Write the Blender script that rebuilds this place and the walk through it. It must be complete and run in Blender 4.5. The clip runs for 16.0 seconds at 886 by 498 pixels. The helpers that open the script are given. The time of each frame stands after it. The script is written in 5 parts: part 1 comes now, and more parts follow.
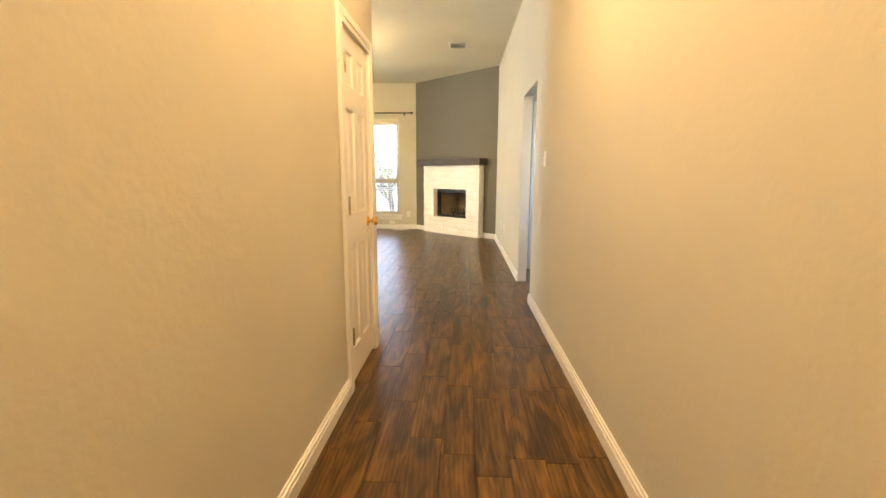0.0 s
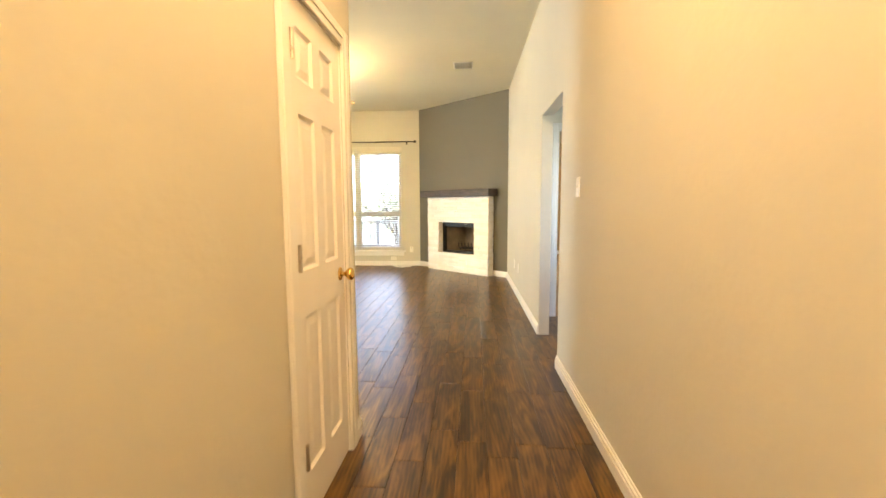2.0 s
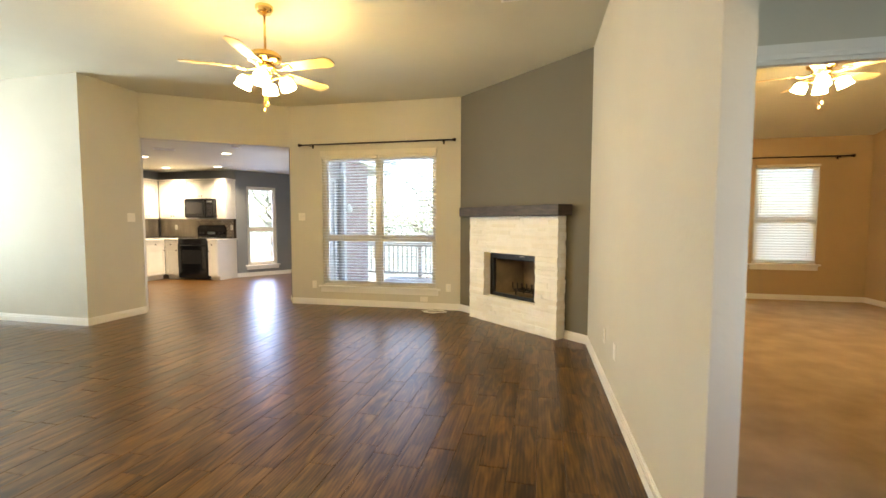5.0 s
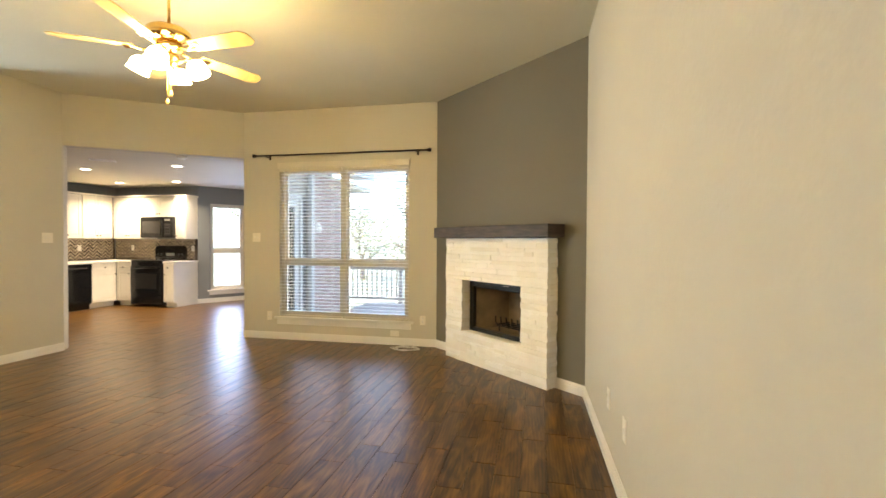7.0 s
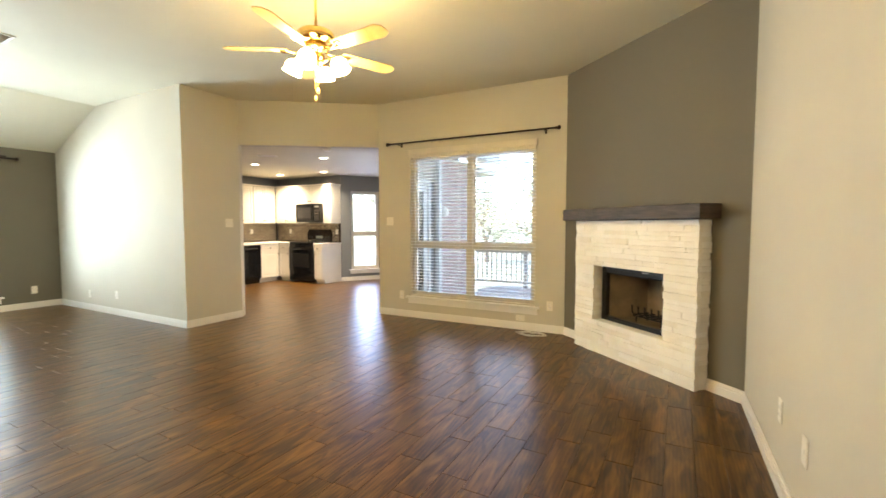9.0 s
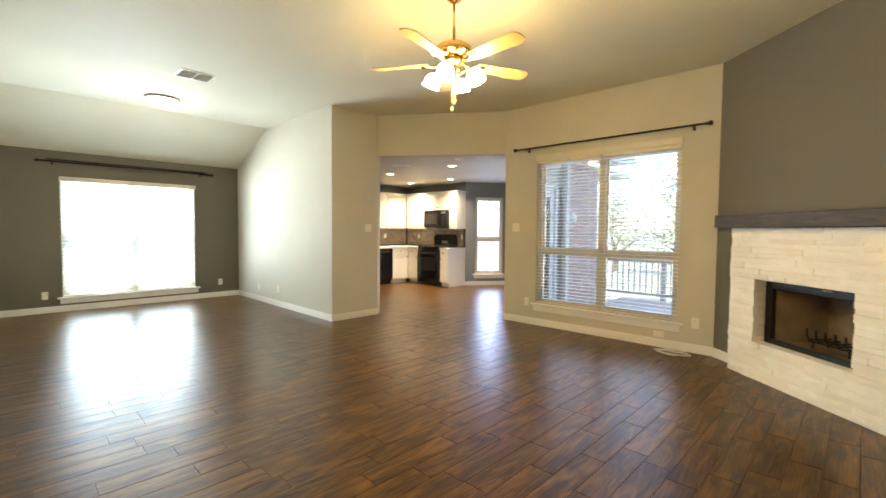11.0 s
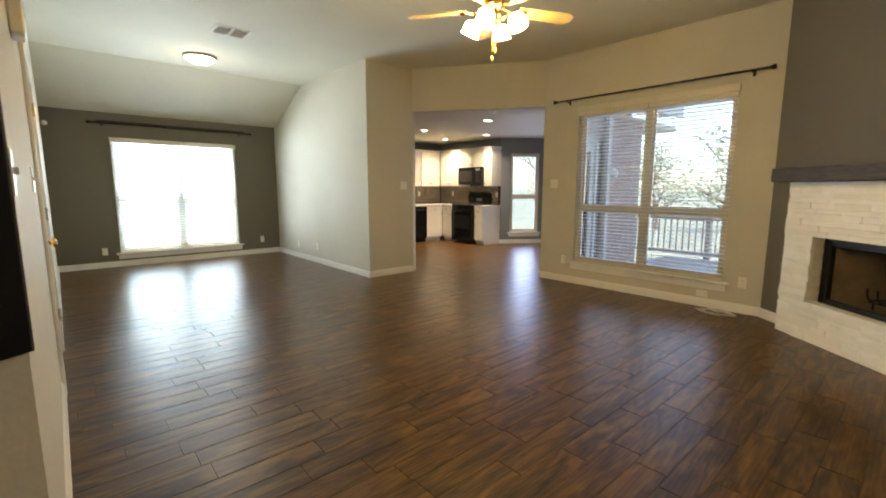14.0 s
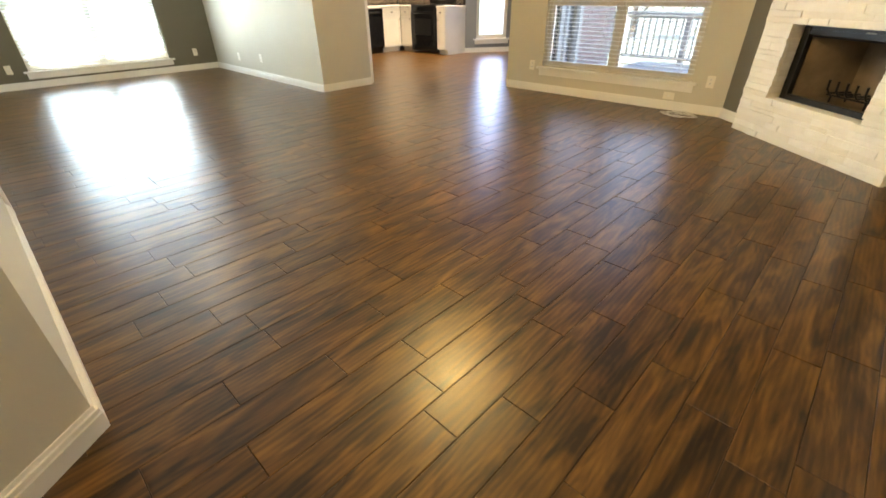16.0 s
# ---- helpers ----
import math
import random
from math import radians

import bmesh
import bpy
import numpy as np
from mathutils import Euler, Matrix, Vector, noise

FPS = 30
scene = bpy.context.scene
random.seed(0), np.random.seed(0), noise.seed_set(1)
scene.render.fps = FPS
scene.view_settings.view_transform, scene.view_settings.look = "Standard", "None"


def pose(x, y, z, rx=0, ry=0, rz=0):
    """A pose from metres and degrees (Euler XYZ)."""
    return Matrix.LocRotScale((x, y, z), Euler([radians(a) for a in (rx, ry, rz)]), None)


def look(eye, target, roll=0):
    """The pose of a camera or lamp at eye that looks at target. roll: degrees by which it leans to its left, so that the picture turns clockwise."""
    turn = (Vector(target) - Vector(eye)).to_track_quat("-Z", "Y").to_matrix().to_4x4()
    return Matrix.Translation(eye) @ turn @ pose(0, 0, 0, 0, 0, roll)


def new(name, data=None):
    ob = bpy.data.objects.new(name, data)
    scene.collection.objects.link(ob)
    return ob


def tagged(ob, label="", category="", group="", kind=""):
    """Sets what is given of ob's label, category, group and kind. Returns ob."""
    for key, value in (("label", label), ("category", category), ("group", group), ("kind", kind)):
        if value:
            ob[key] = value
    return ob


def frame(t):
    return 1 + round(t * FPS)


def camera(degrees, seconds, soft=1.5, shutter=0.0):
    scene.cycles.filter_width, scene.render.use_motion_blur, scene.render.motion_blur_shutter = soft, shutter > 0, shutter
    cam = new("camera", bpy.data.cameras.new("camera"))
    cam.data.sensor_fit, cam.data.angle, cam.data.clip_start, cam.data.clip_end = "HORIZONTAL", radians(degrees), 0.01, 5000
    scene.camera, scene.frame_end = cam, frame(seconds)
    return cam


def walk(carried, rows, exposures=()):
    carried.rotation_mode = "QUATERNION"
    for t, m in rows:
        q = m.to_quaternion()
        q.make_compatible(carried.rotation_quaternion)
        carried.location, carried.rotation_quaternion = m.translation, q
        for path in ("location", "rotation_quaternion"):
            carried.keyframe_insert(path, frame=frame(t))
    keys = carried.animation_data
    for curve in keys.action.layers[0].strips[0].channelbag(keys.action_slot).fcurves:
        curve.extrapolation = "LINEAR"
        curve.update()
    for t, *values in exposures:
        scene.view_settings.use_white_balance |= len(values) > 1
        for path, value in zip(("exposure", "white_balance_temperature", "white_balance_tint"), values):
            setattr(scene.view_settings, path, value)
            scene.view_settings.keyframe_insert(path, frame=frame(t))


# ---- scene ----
cam = camera(91.6, 16.0, shutter=0.5)
PATH = [
    (0, (0.314, -0.652, 1.188), (0.208, 1.315, 0.845), 0.2),
    (0.5, (0.368, -0.638, 1.22), (0.25, 1.334, 0.903), 0.8),
    (1, (0.327, -0.461, 1.234), (0.167, 1.513, 0.959), 0.0),
    (1.5, (0.27, -0.212, 1.196), (0.158, 1.766, 0.923), -1.2),
    (2, (0.295, 0.148, 1.201), (0.154, 2.133, 1.0), -0.3),
    (2.5, (0.296, 0.536, 1.22), (0.108, 2.518, 1.032), 0.0),
    (3, (0.272, 0.956, 1.24), (0.108, 2.943, 1.08), -1.1),
    (3.2, (0.276, 1.128, 1.234), (0.104, 3.116, 1.087), -1.4),
    (5.3, (0.379, 2.822, 1.282), (-0.083, 4.765, 1.169), 0.3),
    (5.5, (0.378, 2.954, 1.282), (-0.038, 4.909, 1.196), 0.3),
    (6, (0.35, 3.21, 1.294), (0.017, 5.182, 1.282), -1.0),
    (6.5, (0.395, 3.365, 1.284), (0.06, 5.337, 1.252), -0.3),
    (7, (0.443, 3.485, 1.309), (0.019, 5.439, 1.277), 0.3),
    (7.5, (0.448, 3.514, 1.314), (-0.086, 5.441, 1.264), 0.0),
    (8, (0.434, 3.524, 1.317), (-0.232, 5.408, 1.23), -0.1),
    (8.5, (0.403, 3.528, 1.312), (-0.41, 5.352, 1.199), 0.0),
    (9, (0.394, 3.532, 1.31), (-0.56, 5.286, 1.198), 0.0),
    (9.5, (0.381, 3.511, 1.32), (-0.693, 5.194, 1.206), 0.2),
    (10, (0.37, 3.505, 1.307), (-0.829, 5.102, 1.196), 0.3),
    (10.2, (0.363, 3.504, 1.307), (-0.88, 5.068, 1.198), 0.3),
    (12.3, (0.302, 3.424, 1.312), (-1.297, 4.622, 1.23), 0.6),
    (12.5, (0.297, 3.419, 1.312), (-1.326, 4.584, 1.221), 0.5),
    (13, (0.286, 3.415, 1.312), (-1.36, 4.547, 1.219), 0.3),
    (13.5, (0.288, 3.427, 1.299), (-1.3, 4.632, 1.14), 0.3),
    (14, (0.299, 3.452, 1.293), (-1.189, 4.76, 1.014), 0.1),
    (14.5, (0.304, 3.462, 1.256), (-1.104, 4.796, 0.767), -0.2),
    (15, (0.307, 3.47, 1.216), (-1.039, 4.777, 0.523), -0.4),
    (15.5, (0.309, 3.474, 1.169), (-0.96, 4.725, 0.259), -0.8),
    (16, (0.315, 3.478, 1.142), (-0.884, 4.707, 0.117), -0.7),
]
walk(cam, [(t, look(eye, target, roll)) for t, eye, target, roll in PATH],
     exposures=[(0, 3.54), (1.0, 3.58), (2.0, 3.70), (3.2, 3.45), (5.3, 3.10), (8.5, 3.08), (10.2, 3.14), (12.3, 2.27), (14.0, 2.28), (15.0, 2.38), (16.0, 3.08)])

# ---- light ----
world = bpy.data.worlds.new("sky")
scene.world = world
world.use_nodes = True
wn = world.node_tree.nodes
sky = wn.new("ShaderNodeTexSky")
sky.sky_type, sky.sun_disc = "NISHITA", False
sky.sun_elevation, sky.sun_rotation = radians(50), radians(219)
world.node_tree.links.new(sky.outputs[0], wn["Background"].inputs[0])
wn["Background"].inputs[1].default_value = 0.12


def lamp(name, kind, place, power, color, size=0.1, target=None, size_y=None):
    data = bpy.data.lights.new(name, kind)
    data.energy, data.color = power, color
    ob = new(name, data)
    if kind == "AREA":
        data.size = size
        if size_y:
            data.shape, data.size_y = "RECTANGLE", size_y
        else:
            data.shape = "DISK"
    elif kind != "SUN":
        data.shadow_soft_size = size
    ob.matrix_basis = look(place, target) if target else Matrix.Translation(place)
    return ob


sun = lamp("sun", "SUN", (0, 0, 20), 3.4, (1, 0.96, 0.91), target=(0.62 * 20, 0.78 * 20, -4))
sun.data.angle = radians(0.5)
WARM = (1.0, 0.70, 0.36)
FAN_AT = (-1.88, 5.84)
lamp("fan_bulbs", "POINT", (FAN_AT[0], FAN_AT[1], 2.33), 8.2, (1.0, 0.60, 0.11), 0.10)
lamp("hall_bulb", "POINT", (0.18, 1.0, 2.86), 6.2, (1.0, 0.545, 0.165), 0.12)
# second hall lamp, unseen and assumed, added to brighten the near walls
lamp("entry_bulb_assumed", "POINT", (0.18, -1.0, 2.86), 3.3, (1.0, 0.545, 0.165), 0.12)
lamp("dining_bulb", "POINT", (-6.45, 5.02, 2.90), 1.6, (1, 0.8, 0.55), 0.12)
lamp("bedroom_bulbs", "POINT", (3.1, 7.8, 2.45), 6, WARM, 0.12)
CANS = [(-6.65, 9.05), (-7.62, 10.47), (-4.94, 9.08), (-6.36, 10.54)]
KITCHEN_TOP = 2.45
for cx, cy in CANS:
    lamp("can_bulb", "AREA", (cx, cy, KITCHEN_TOP - 0.015), 4.6, (1, 0.78, 0.52), 0.12, target=(cx, cy, 0)).data.spread = radians(125)
lamp("dining_daylight", "AREA", (-8.80, 5.04, 1.16), 72, (0.80, 0.93, 1.0), 1.84, target=(0, 5.04, 1.0), size_y=1.84)
lamp("bedroom_daylight", "AREA", (4.26, 11.05, 1.42), 4, (0.86, 0.94, 1.0), 0.95, target=(4.26, 0, 1.3), size_y=1.6)
# added lamp in an unseen opening, to light the doorway jamb bluish
lamp("vestibule_daylight", "AREA", (1.62, 3.0, 1.5), 0.4, (0.72, 0.85, 1.0), 0.7, target=(1.62, 9, 1.5), size_y=1.2)
lamp("kitchen_daylight", "AREA", (-6.16, 11.89, 1.20), 7, (0.53, 0.61, 1.0), 0.62, target=(-2.16, 9.14, 1.1), size_y=1.72)
lamp("patio_daylight", "AREA", (-3.62, 9.50, 1.10), 1.8, (0.86, 0.92, 1.0), 0.7, target=(-8.0, 9.9, 1.1), size_y=1.7)
lamp("living_daylight", "AREA", (-2.03, 8.98, 1.28), 6.0, (0.70, 0.74, 1.0), 1.72, target=(-2.0, 0, 1.2), size_y=1.9)


# ---- materials ----
def mat(name, color, rough=0.5, metal=0.0, vary=0.12, scale=6.0, bump=0.0, bump_scale=120.0, spec=0.5, coat=0.0, stretch=(1, 1, 1),
        rough_vary=0.1, bump2=0.0, bump2_scale=20.0):
    m = bpy.data.materials.new(name)
    m.use_nodes = True
    nt = m.node_tree
    b = nt.nodes["Principled BSDF"]
    geo = nt.nodes.new("ShaderNodeNewGeometry")
    mp = nt.nodes.new("ShaderNodeMapping")
    mp.inputs["Scale"].default_value = stretch
    nt.links.new(geo.outputs["Position"], mp.inputs[0])
    n1 = nt.nodes.new("ShaderNodeTexNoise")
    n1.inputs["Scale"].default_value, n1.inputs["Detail"].default_value = scale, 5
    nt.links.new(mp.outputs[0], n1.inputs["Vector"])
    ramp = nt.nodes.new("ShaderNodeValToRGB")
    lo, hi = [max(0, c * (1 - vary)) for c in color], [min(1, c * (1 + vary)) for c in color]
    ramp.color_ramp.elements[0].position, ramp.color_ramp.elements[1].position = 0.3, 0.7
    ramp.color_ramp.elements[0].color, ramp.color_ramp.elements[1].color = (*lo, 1), (*hi, 1)
    nt.links.new(n1.outputs[0], ramp.inputs[0])
    nt.links.new(ramp.outputs[0], b.inputs["Base Color"])
    mr = nt.nodes.new("ShaderNodeMapRange")
    mr.inputs["To Min"].default_value, mr.inputs["To Max"].default_value = max(0, rough - rough_vary), min(1, rough + rough_vary)
    nt.links.new(n1.outputs[0], mr.inputs[0])
    nt.links.new(mr.outputs[0], b.inputs["Roughness"])
    b.inputs["Metallic"].default_value = metal
    b.inputs["Specular IOR Level"].default_value = spec
    b.inputs["Coat Weight"].default_value = coat
    if bump:
        n2 = nt.nodes.new("ShaderNodeTexNoise")
        n2.inputs["Scale"].default_value, n2.inputs["Detail"].default_value = bump_scale, 3
        nt.links.new(mp.outputs[0], n2.inputs["Vector"])
        bp = nt.nodes.new("ShaderNodeBump")
        bp.inputs["Strength"].default_value, bp.inputs["Distance"].default_value = bump, 0.004
        nt.links.new(n2.outputs[0], bp.inputs["Height"])
        last = bp
        if bump2:
            n3 = nt.nodes.new("ShaderNodeTexNoise")
            n3.inputs["Scale"].default_value, n3.inputs["Detail"].default_value = bump2_scale, 2
            nt.links.new(mp.outputs[0], n3.inputs["Vector"])
            b2 = nt.nodes.new("ShaderNodeBump")
            b2.inputs["Strength"].default_value, b2.inputs["Distance"].default_value = bump2, 0.01
            nt.links.new(n3.outputs[0], b2.inputs["Height"])
            nt.links.new(bp.outputs[0], b2.inputs["Normal"])
            last = b2
        nt.links.new(last.outputs[0], b.inputs["Normal"])
    return m


def paint(name, color, rough=0.5):
    return mat(name, color, rough, vary=0.03, scale=1.5, bump=0.25, bump_scale=46, bump2=0.13, bump2_scale=16, spec=0.3)


def glow(name, color, strength):
    m = bpy.data.materials.new(name)
    m.use_nodes = True
    b = m.node_tree.nodes["Principled BSDF"]
    b.inputs["Base Color"].default_value = (0.8, 0.8, 0.78, 1)
    b.inputs["Roughness"].default_value = 0.3
    b.inputs["Emission Color"].default_value = (*color, 1)
    b.inputs["Emission Strength"].default_value = strength
    return m


def pane_mat():
    m = bpy.data.materials.new("window_glass")
    m.use_nodes = True
    nt = m.node_tree
    out = nt.nodes["Material Output"]
    tr, gl, mix, fr = (nt.nodes.new("ShaderNode" + k) for k in ("BsdfTransparent", "BsdfGlossy", "MixShader", "Fresnel"))
    gl.inputs["Roughness"].default_value = 0.02
    tr.inputs[0].default_value = (0.93, 0.95, 0.95, 1)
    nt.links.new(fr.outputs[0], mix.inputs[0])
    nt.links.new(tr.outputs[0], mix.inputs[1])
    nt.links.new(gl.outputs[0], mix.inputs[2])
    nt.links.new(mix.outputs[0], out.inputs[0])
    return m


def slat_mat(name, through_amount):
    m = bpy.data.materials.new(name)
    m.use_nodes = True
    nt = m.node_tree
    out = nt.nodes["Material Output"]
    b = nt.nodes["Principled BSDF"]
    b.inputs["Base Color"].default_value = (0.81, 0.82, 0.81, 1)
    b.inputs["Roughness"].default_value = 0.4
    tl, mix = nt.nodes.new("ShaderNodeBsdfTranslucent"), nt.nodes.new("ShaderNodeMixShader")
    tl.inputs[0].default_value = (0.82, 0.85, 0.87, 1)
    mix.inputs[0].default_value = through_amount
    nt.links.new(b.outputs[0], mix.inputs[1])
    nt.links.new(tl.outputs[0], mix.inputs[2])
    nt.links.new(mix.outputs[0], out.inputs[0])
    return m


def plank_mat(name, island):
    """Dark walnut plank: streaks along y, knots, and a shift from plank to plank."""
    m = bpy.data.materials.new(name)
    m.use_nodes = True
    nt = m.node_tree
    N, L = nt.nodes.new, nt.links.new
    b = nt.nodes["Principled BSDF"]
    geo, info = N("ShaderNodeNewGeometry"), N("ShaderNodeObjectInfo")
    rnd = geo.outputs["Random Per Island"] if island else info.outputs["Random"]
    wh = N("ShaderNodeTexWhiteNoise")
    wh.noise_dimensions = "1D"
    L(rnd, wh.inputs["W"])
    sc = N("ShaderNodeVectorMath")
    sc.operation = "SCALE"
    sc.inputs[3].default_value = 30
    L(wh.outputs["Color"], sc.inputs[0])
    add = N("ShaderNodeVectorMath")
    L(geo.outputs["Position"], add.inputs[0])
    L(sc.outputs[0], add.inputs[1])
    def streak(scale, detail, distort):
        mp = N("ShaderNodeMapping")
        mp.inputs["Scale"].default_value = scale
        L(add.outputs[0], mp.inputs[0])
        nz = N("ShaderNodeTexNoise")
        nz.inputs["Scale"].default_value, nz.inputs["Detail"].default_value, nz.inputs["Distortion"].default_value = 1.0, detail, distort
        L(mp.outputs[0], nz.inputs["Vector"])
        return nz
    n1, cloud, fine = streak((28, 3.6, 1), 3, 1.6), streak((13, 2.2, 1), 4, 1.5), streak((120, 6, 1), 2, 0.4)
    m2 = N("ShaderNodeMapping")
    m2.inputs["Scale"].default_value = (10, 1.3, 1)
    L(add.outputs[0], m2.inputs[0])
    n2 = N("ShaderNodeTexWave")
    n2.wave_type, n2.rings_direction = "RINGS", "SPHERICAL"
    n2.inputs["Scale"].default_value, n2.inputs["Distortion"].default_value = 1.6, 7
    n2.inputs["Detail"].default_value, n2.inputs["Detail Scale"].default_value = 2, 0.55
    L(m2.outputs[0], n2.inputs["Vector"])
    sm = None
    for src, weight in ((n1.outputs[0], 0.24), (cloud.outputs[0], 0.78), (fine.outputs[0], 0.07), (n2.outputs[1], 0.07), (wh.outputs["Value"], 0.02)):
        ml = N("ShaderNodeMath")
        ml.operation = "MULTIPLY_ADD"
        ml.inputs[1].default_value, ml.inputs[2].default_value = weight, 0.5 - (0.24 + 0.78 + 0.07 + 0.07 + 0.02) / 2
        L(src, ml.inputs[0])
        if sm:
            L(sm.outputs[0], ml.inputs[2])
        sm = ml
    ramp = N("ShaderNodeValToRGB")
    e = ramp.color_ramp.elements
    e[0].position, e[0].color = 0.35, (0.018, 0.0078, 0.0024, 1)
    e[1].position, e[1].color = 0.71, (0.205, 0.104, 0.021, 1)
    mid = e.new(0.47)
    mid.color = (0.066, 0.0305, 0.0066, 1)
    L(sm.outputs[0], ramp.inputs[0])
    L(ramp.outputs[0], b.inputs["Base Color"])
    mr = N("ShaderNodeMapRange")
    mr.inputs["To Min"].default_value, mr.inputs["To Max"].default_value = 0.27, 0.36
    b.inputs["Specular IOR Level"].default_value = 0.5
    L(n1.outputs[0], mr.inputs[0])
    L(mr.outputs[0], b.inputs["Roughness"])
    bp = N("ShaderNodeBump")
    bp.inputs["Strength"].default_value, bp.inputs["Distance"].default_value = 0.12, 0.002
    L(sm.outputs[0], bp.inputs["Height"])
    L(bp.outputs[0], b.inputs["Normal"])
    return m


def random_tint(name, colors, rough, bump=0.5, bump_scale=60):
    """Pieces of one kind that differ in tint by Object Info's Random."""
    m = mat(name, colors[0], rough, bump=bump, bump_scale=bump_scale, bump2=0.5, bump2_scale=18)
    nt = m.node_tree
    info, ramp, mix = nt.nodes.new("ShaderNodeObjectInfo"), nt.nodes.new("ShaderNodeValToRGB"), nt.nodes.new("ShaderNodeMix")
    el = ramp.color_ramp.elements
    el[0].color, el[1].color = (*colors[0], 1), (*colors[-1], 1)
    for i, c in enumerate(colors[1:-1]):
        el.new((i + 1) / (len(colors) - 1)).color = (*c, 1)
    nt.links.new(info.outputs["Random"], ramp.inputs[0])
    b = nt.nodes["Principled BSDF"]
    old = b.inputs["Base Color"].links[0].from_socket
    mix.data_type, mix.blend_type = "RGBA", "MULTIPLY"
    mix.inputs[0].default_value = 0.35
    nt.links.new(ramp.outputs[0], mix.inputs[6])
    nt.links.new(old, mix.inputs[7])
    nt.links.new(mix.outputs[2], b.inputs["Base Color"])
    return m


WALL = paint("wall_greige", (0.565, 0.54, 0.455), 0.75)
ACCENT = paint("accent_taupe", (0.150, 0.139, 0.105), 0.65)
KITCHEN = paint("kitchen_grey", (0.20, 0.21, 0.22), 0.45)
CEIL = paint("ceiling_white", (0.66, 0.635, 0.515), 0.7)
TRIM = mat("trim_white", (0.80, 0.785, 0.74), 0.32, vary=0.03, scale=4, rough_vary=0.06)
DOORW = mat("door_white", (0.80, 0.77, 0.71), 0.35, vary=0.03, scale=5, bump=0.08, bump_scale=30, stretch=(1, 1, 0.1))
BRASS = mat("brass", (0.80, 0.55, 0.20), 0.18, 1.0, vary=0.1, scale=30)
NICKEL = mat("hinge_nickel", (0.55, 0.50, 0.42), 0.3, 1.0, vary=0.1, scale=40)
BRONZE = mat("rod_bronze", (0.03, 0.022, 0.018), 0.4, 0.6, vary=0.3, scale=30)
GLASS = pane_mat()
SLAT = slat_mat("blind_slat", 0.08)
SLATT = slat_mat("blind_slat_sunlit", 0.45)
VINYL = mat("window_vinyl", (0.64, 0.60, 0.50), 0.4, vary=0.04, scale=6)
PLANKS = plank_mat("walnut_plank", False)
PLANKS_FAR = plank_mat("walnut_plank_far", True)
GROUT = mat("grout", (0.035, 0.023, 0.014), 0.9, vary=0.3, scale=40)
STONE = random_tint("ledger_stone", [(0.92, 0.905, 0.86), (0.96, 0.95, 0.92), (0.88, 0.855, 0.79), (0.97, 0.96, 0.94)], 0.75)
MANTEL = mat("mantel_wood", (0.060, 0.046, 0.036), 0.55, vary=0.5, scale=7, stretch=(1, 1, 6), bump=0.5, bump_scale=30)
BLACK = mat("firebox_black", (0.012, 0.012, 0.012), 0.35, 0.3, vary=0.3, scale=20)
FIREBRICK = mat("fire_panel", (0.21, 0.16, 0.105), 0.85, vary=0.35, scale=5, bump=0.5, bump_scale=40)
PLATE = mat("switch_plastic", (0.78, 0.75, 0.66), 0.35, vary=0.03, scale=20)
BLADE = mat("fan_blade_oak", (0.64, 0.49, 0.24), 0.4, vary=0.25, scale=9, stretch=(1, 1, 1))
SHADE = glow("glass_shade", (1.0, 0.74, 0.34), 14)
DOME = glow("dome_glass", (1.0, 0.88, 0.70), 6)
CANLIGHT = glow("can_lens", (1.0, 0.86, 0.66), 4)
CABWHITE = mat("cabinet_white", (0.80, 0.77, 0.69), 0.35, vary=0.03, scale=5)
COUNTER = mat("counter_white", (0.75, 0.73, 0.68), 0.25, vary=0.12, scale=30)
MWGLASS = mat("microwave_glass", (0.045, 0.043, 0.042), 0.2, vary=0.1, scale=20)
APPL = mat("appliance_black", (0.010, 0.010, 0.011), 0.12, vary=0.2, scale=10, rough_vary=0.03)
CARPET = mat("carpet_tan", (0.40, 0.295, 0.185), 0.95, vary=0.16, scale=3.5, bump=1.0, bump_scale=260, bump2=0.5, bump2_scale=30, spec=0.1)
BRICK = random_tint("brick", [(0.46, 0.35, 0.34), (0.55, 0.43, 0.42), (0.42, 0.33, 0.33), (0.62, 0.53, 0.52)], 0.85)
LEDGER = mat("ledger_bed", (0.86, 0.83, 0.75), 0.9, vary=0.1, scale=30)
MORTAR = mat("mortar", (0.42, 0.40, 0.37), 0.9, vary=0.15, scale=30, bump=0.5, bump_scale=80)
DECKW = mat("deck_board", (0.42, 0.39, 0.37), 0.75, vary=0.2, scale=5, stretch=(1, 8, 1), bump=0.3, bump_scale=40)
IRON = mat("rail_dark", (0.52, 0.49, 0.47), 0.6, vary=0.2, scale=20)
BARK = mat("bark", (0.12, 0.09, 0.065), 0.9, vary=0.35, scale=8, bump=1.0, bump_scale=20, stretch=(1, 1, 0.3))
GRASS = mat("lawn", (0.17, 0.18, 0.14), 0.95, vary=0.4, scale=2.0, bump=0.6, bump_scale=60)
NEARBLACK = mat("near_black_board", (0.004, 0.003, 0.0025), 0.6, spec=0.15, vary=0.12, scale=12, bump=0.06, bump_scale=30, stretch=(4, 4, 0.5))
WHITEP = mat("white_plastic", (0.8, 0.79, 0.75), 0.4, vary=0.03, scale=10)
SIDING = mat("painted_trim_out", (0.55, 0.57, 0.58), 0.6, vary=0.06, scale=4)
SCREEN = mat("lcd_grey", (0.25, 0.26, 0.24), 0.2, vary=0.05)
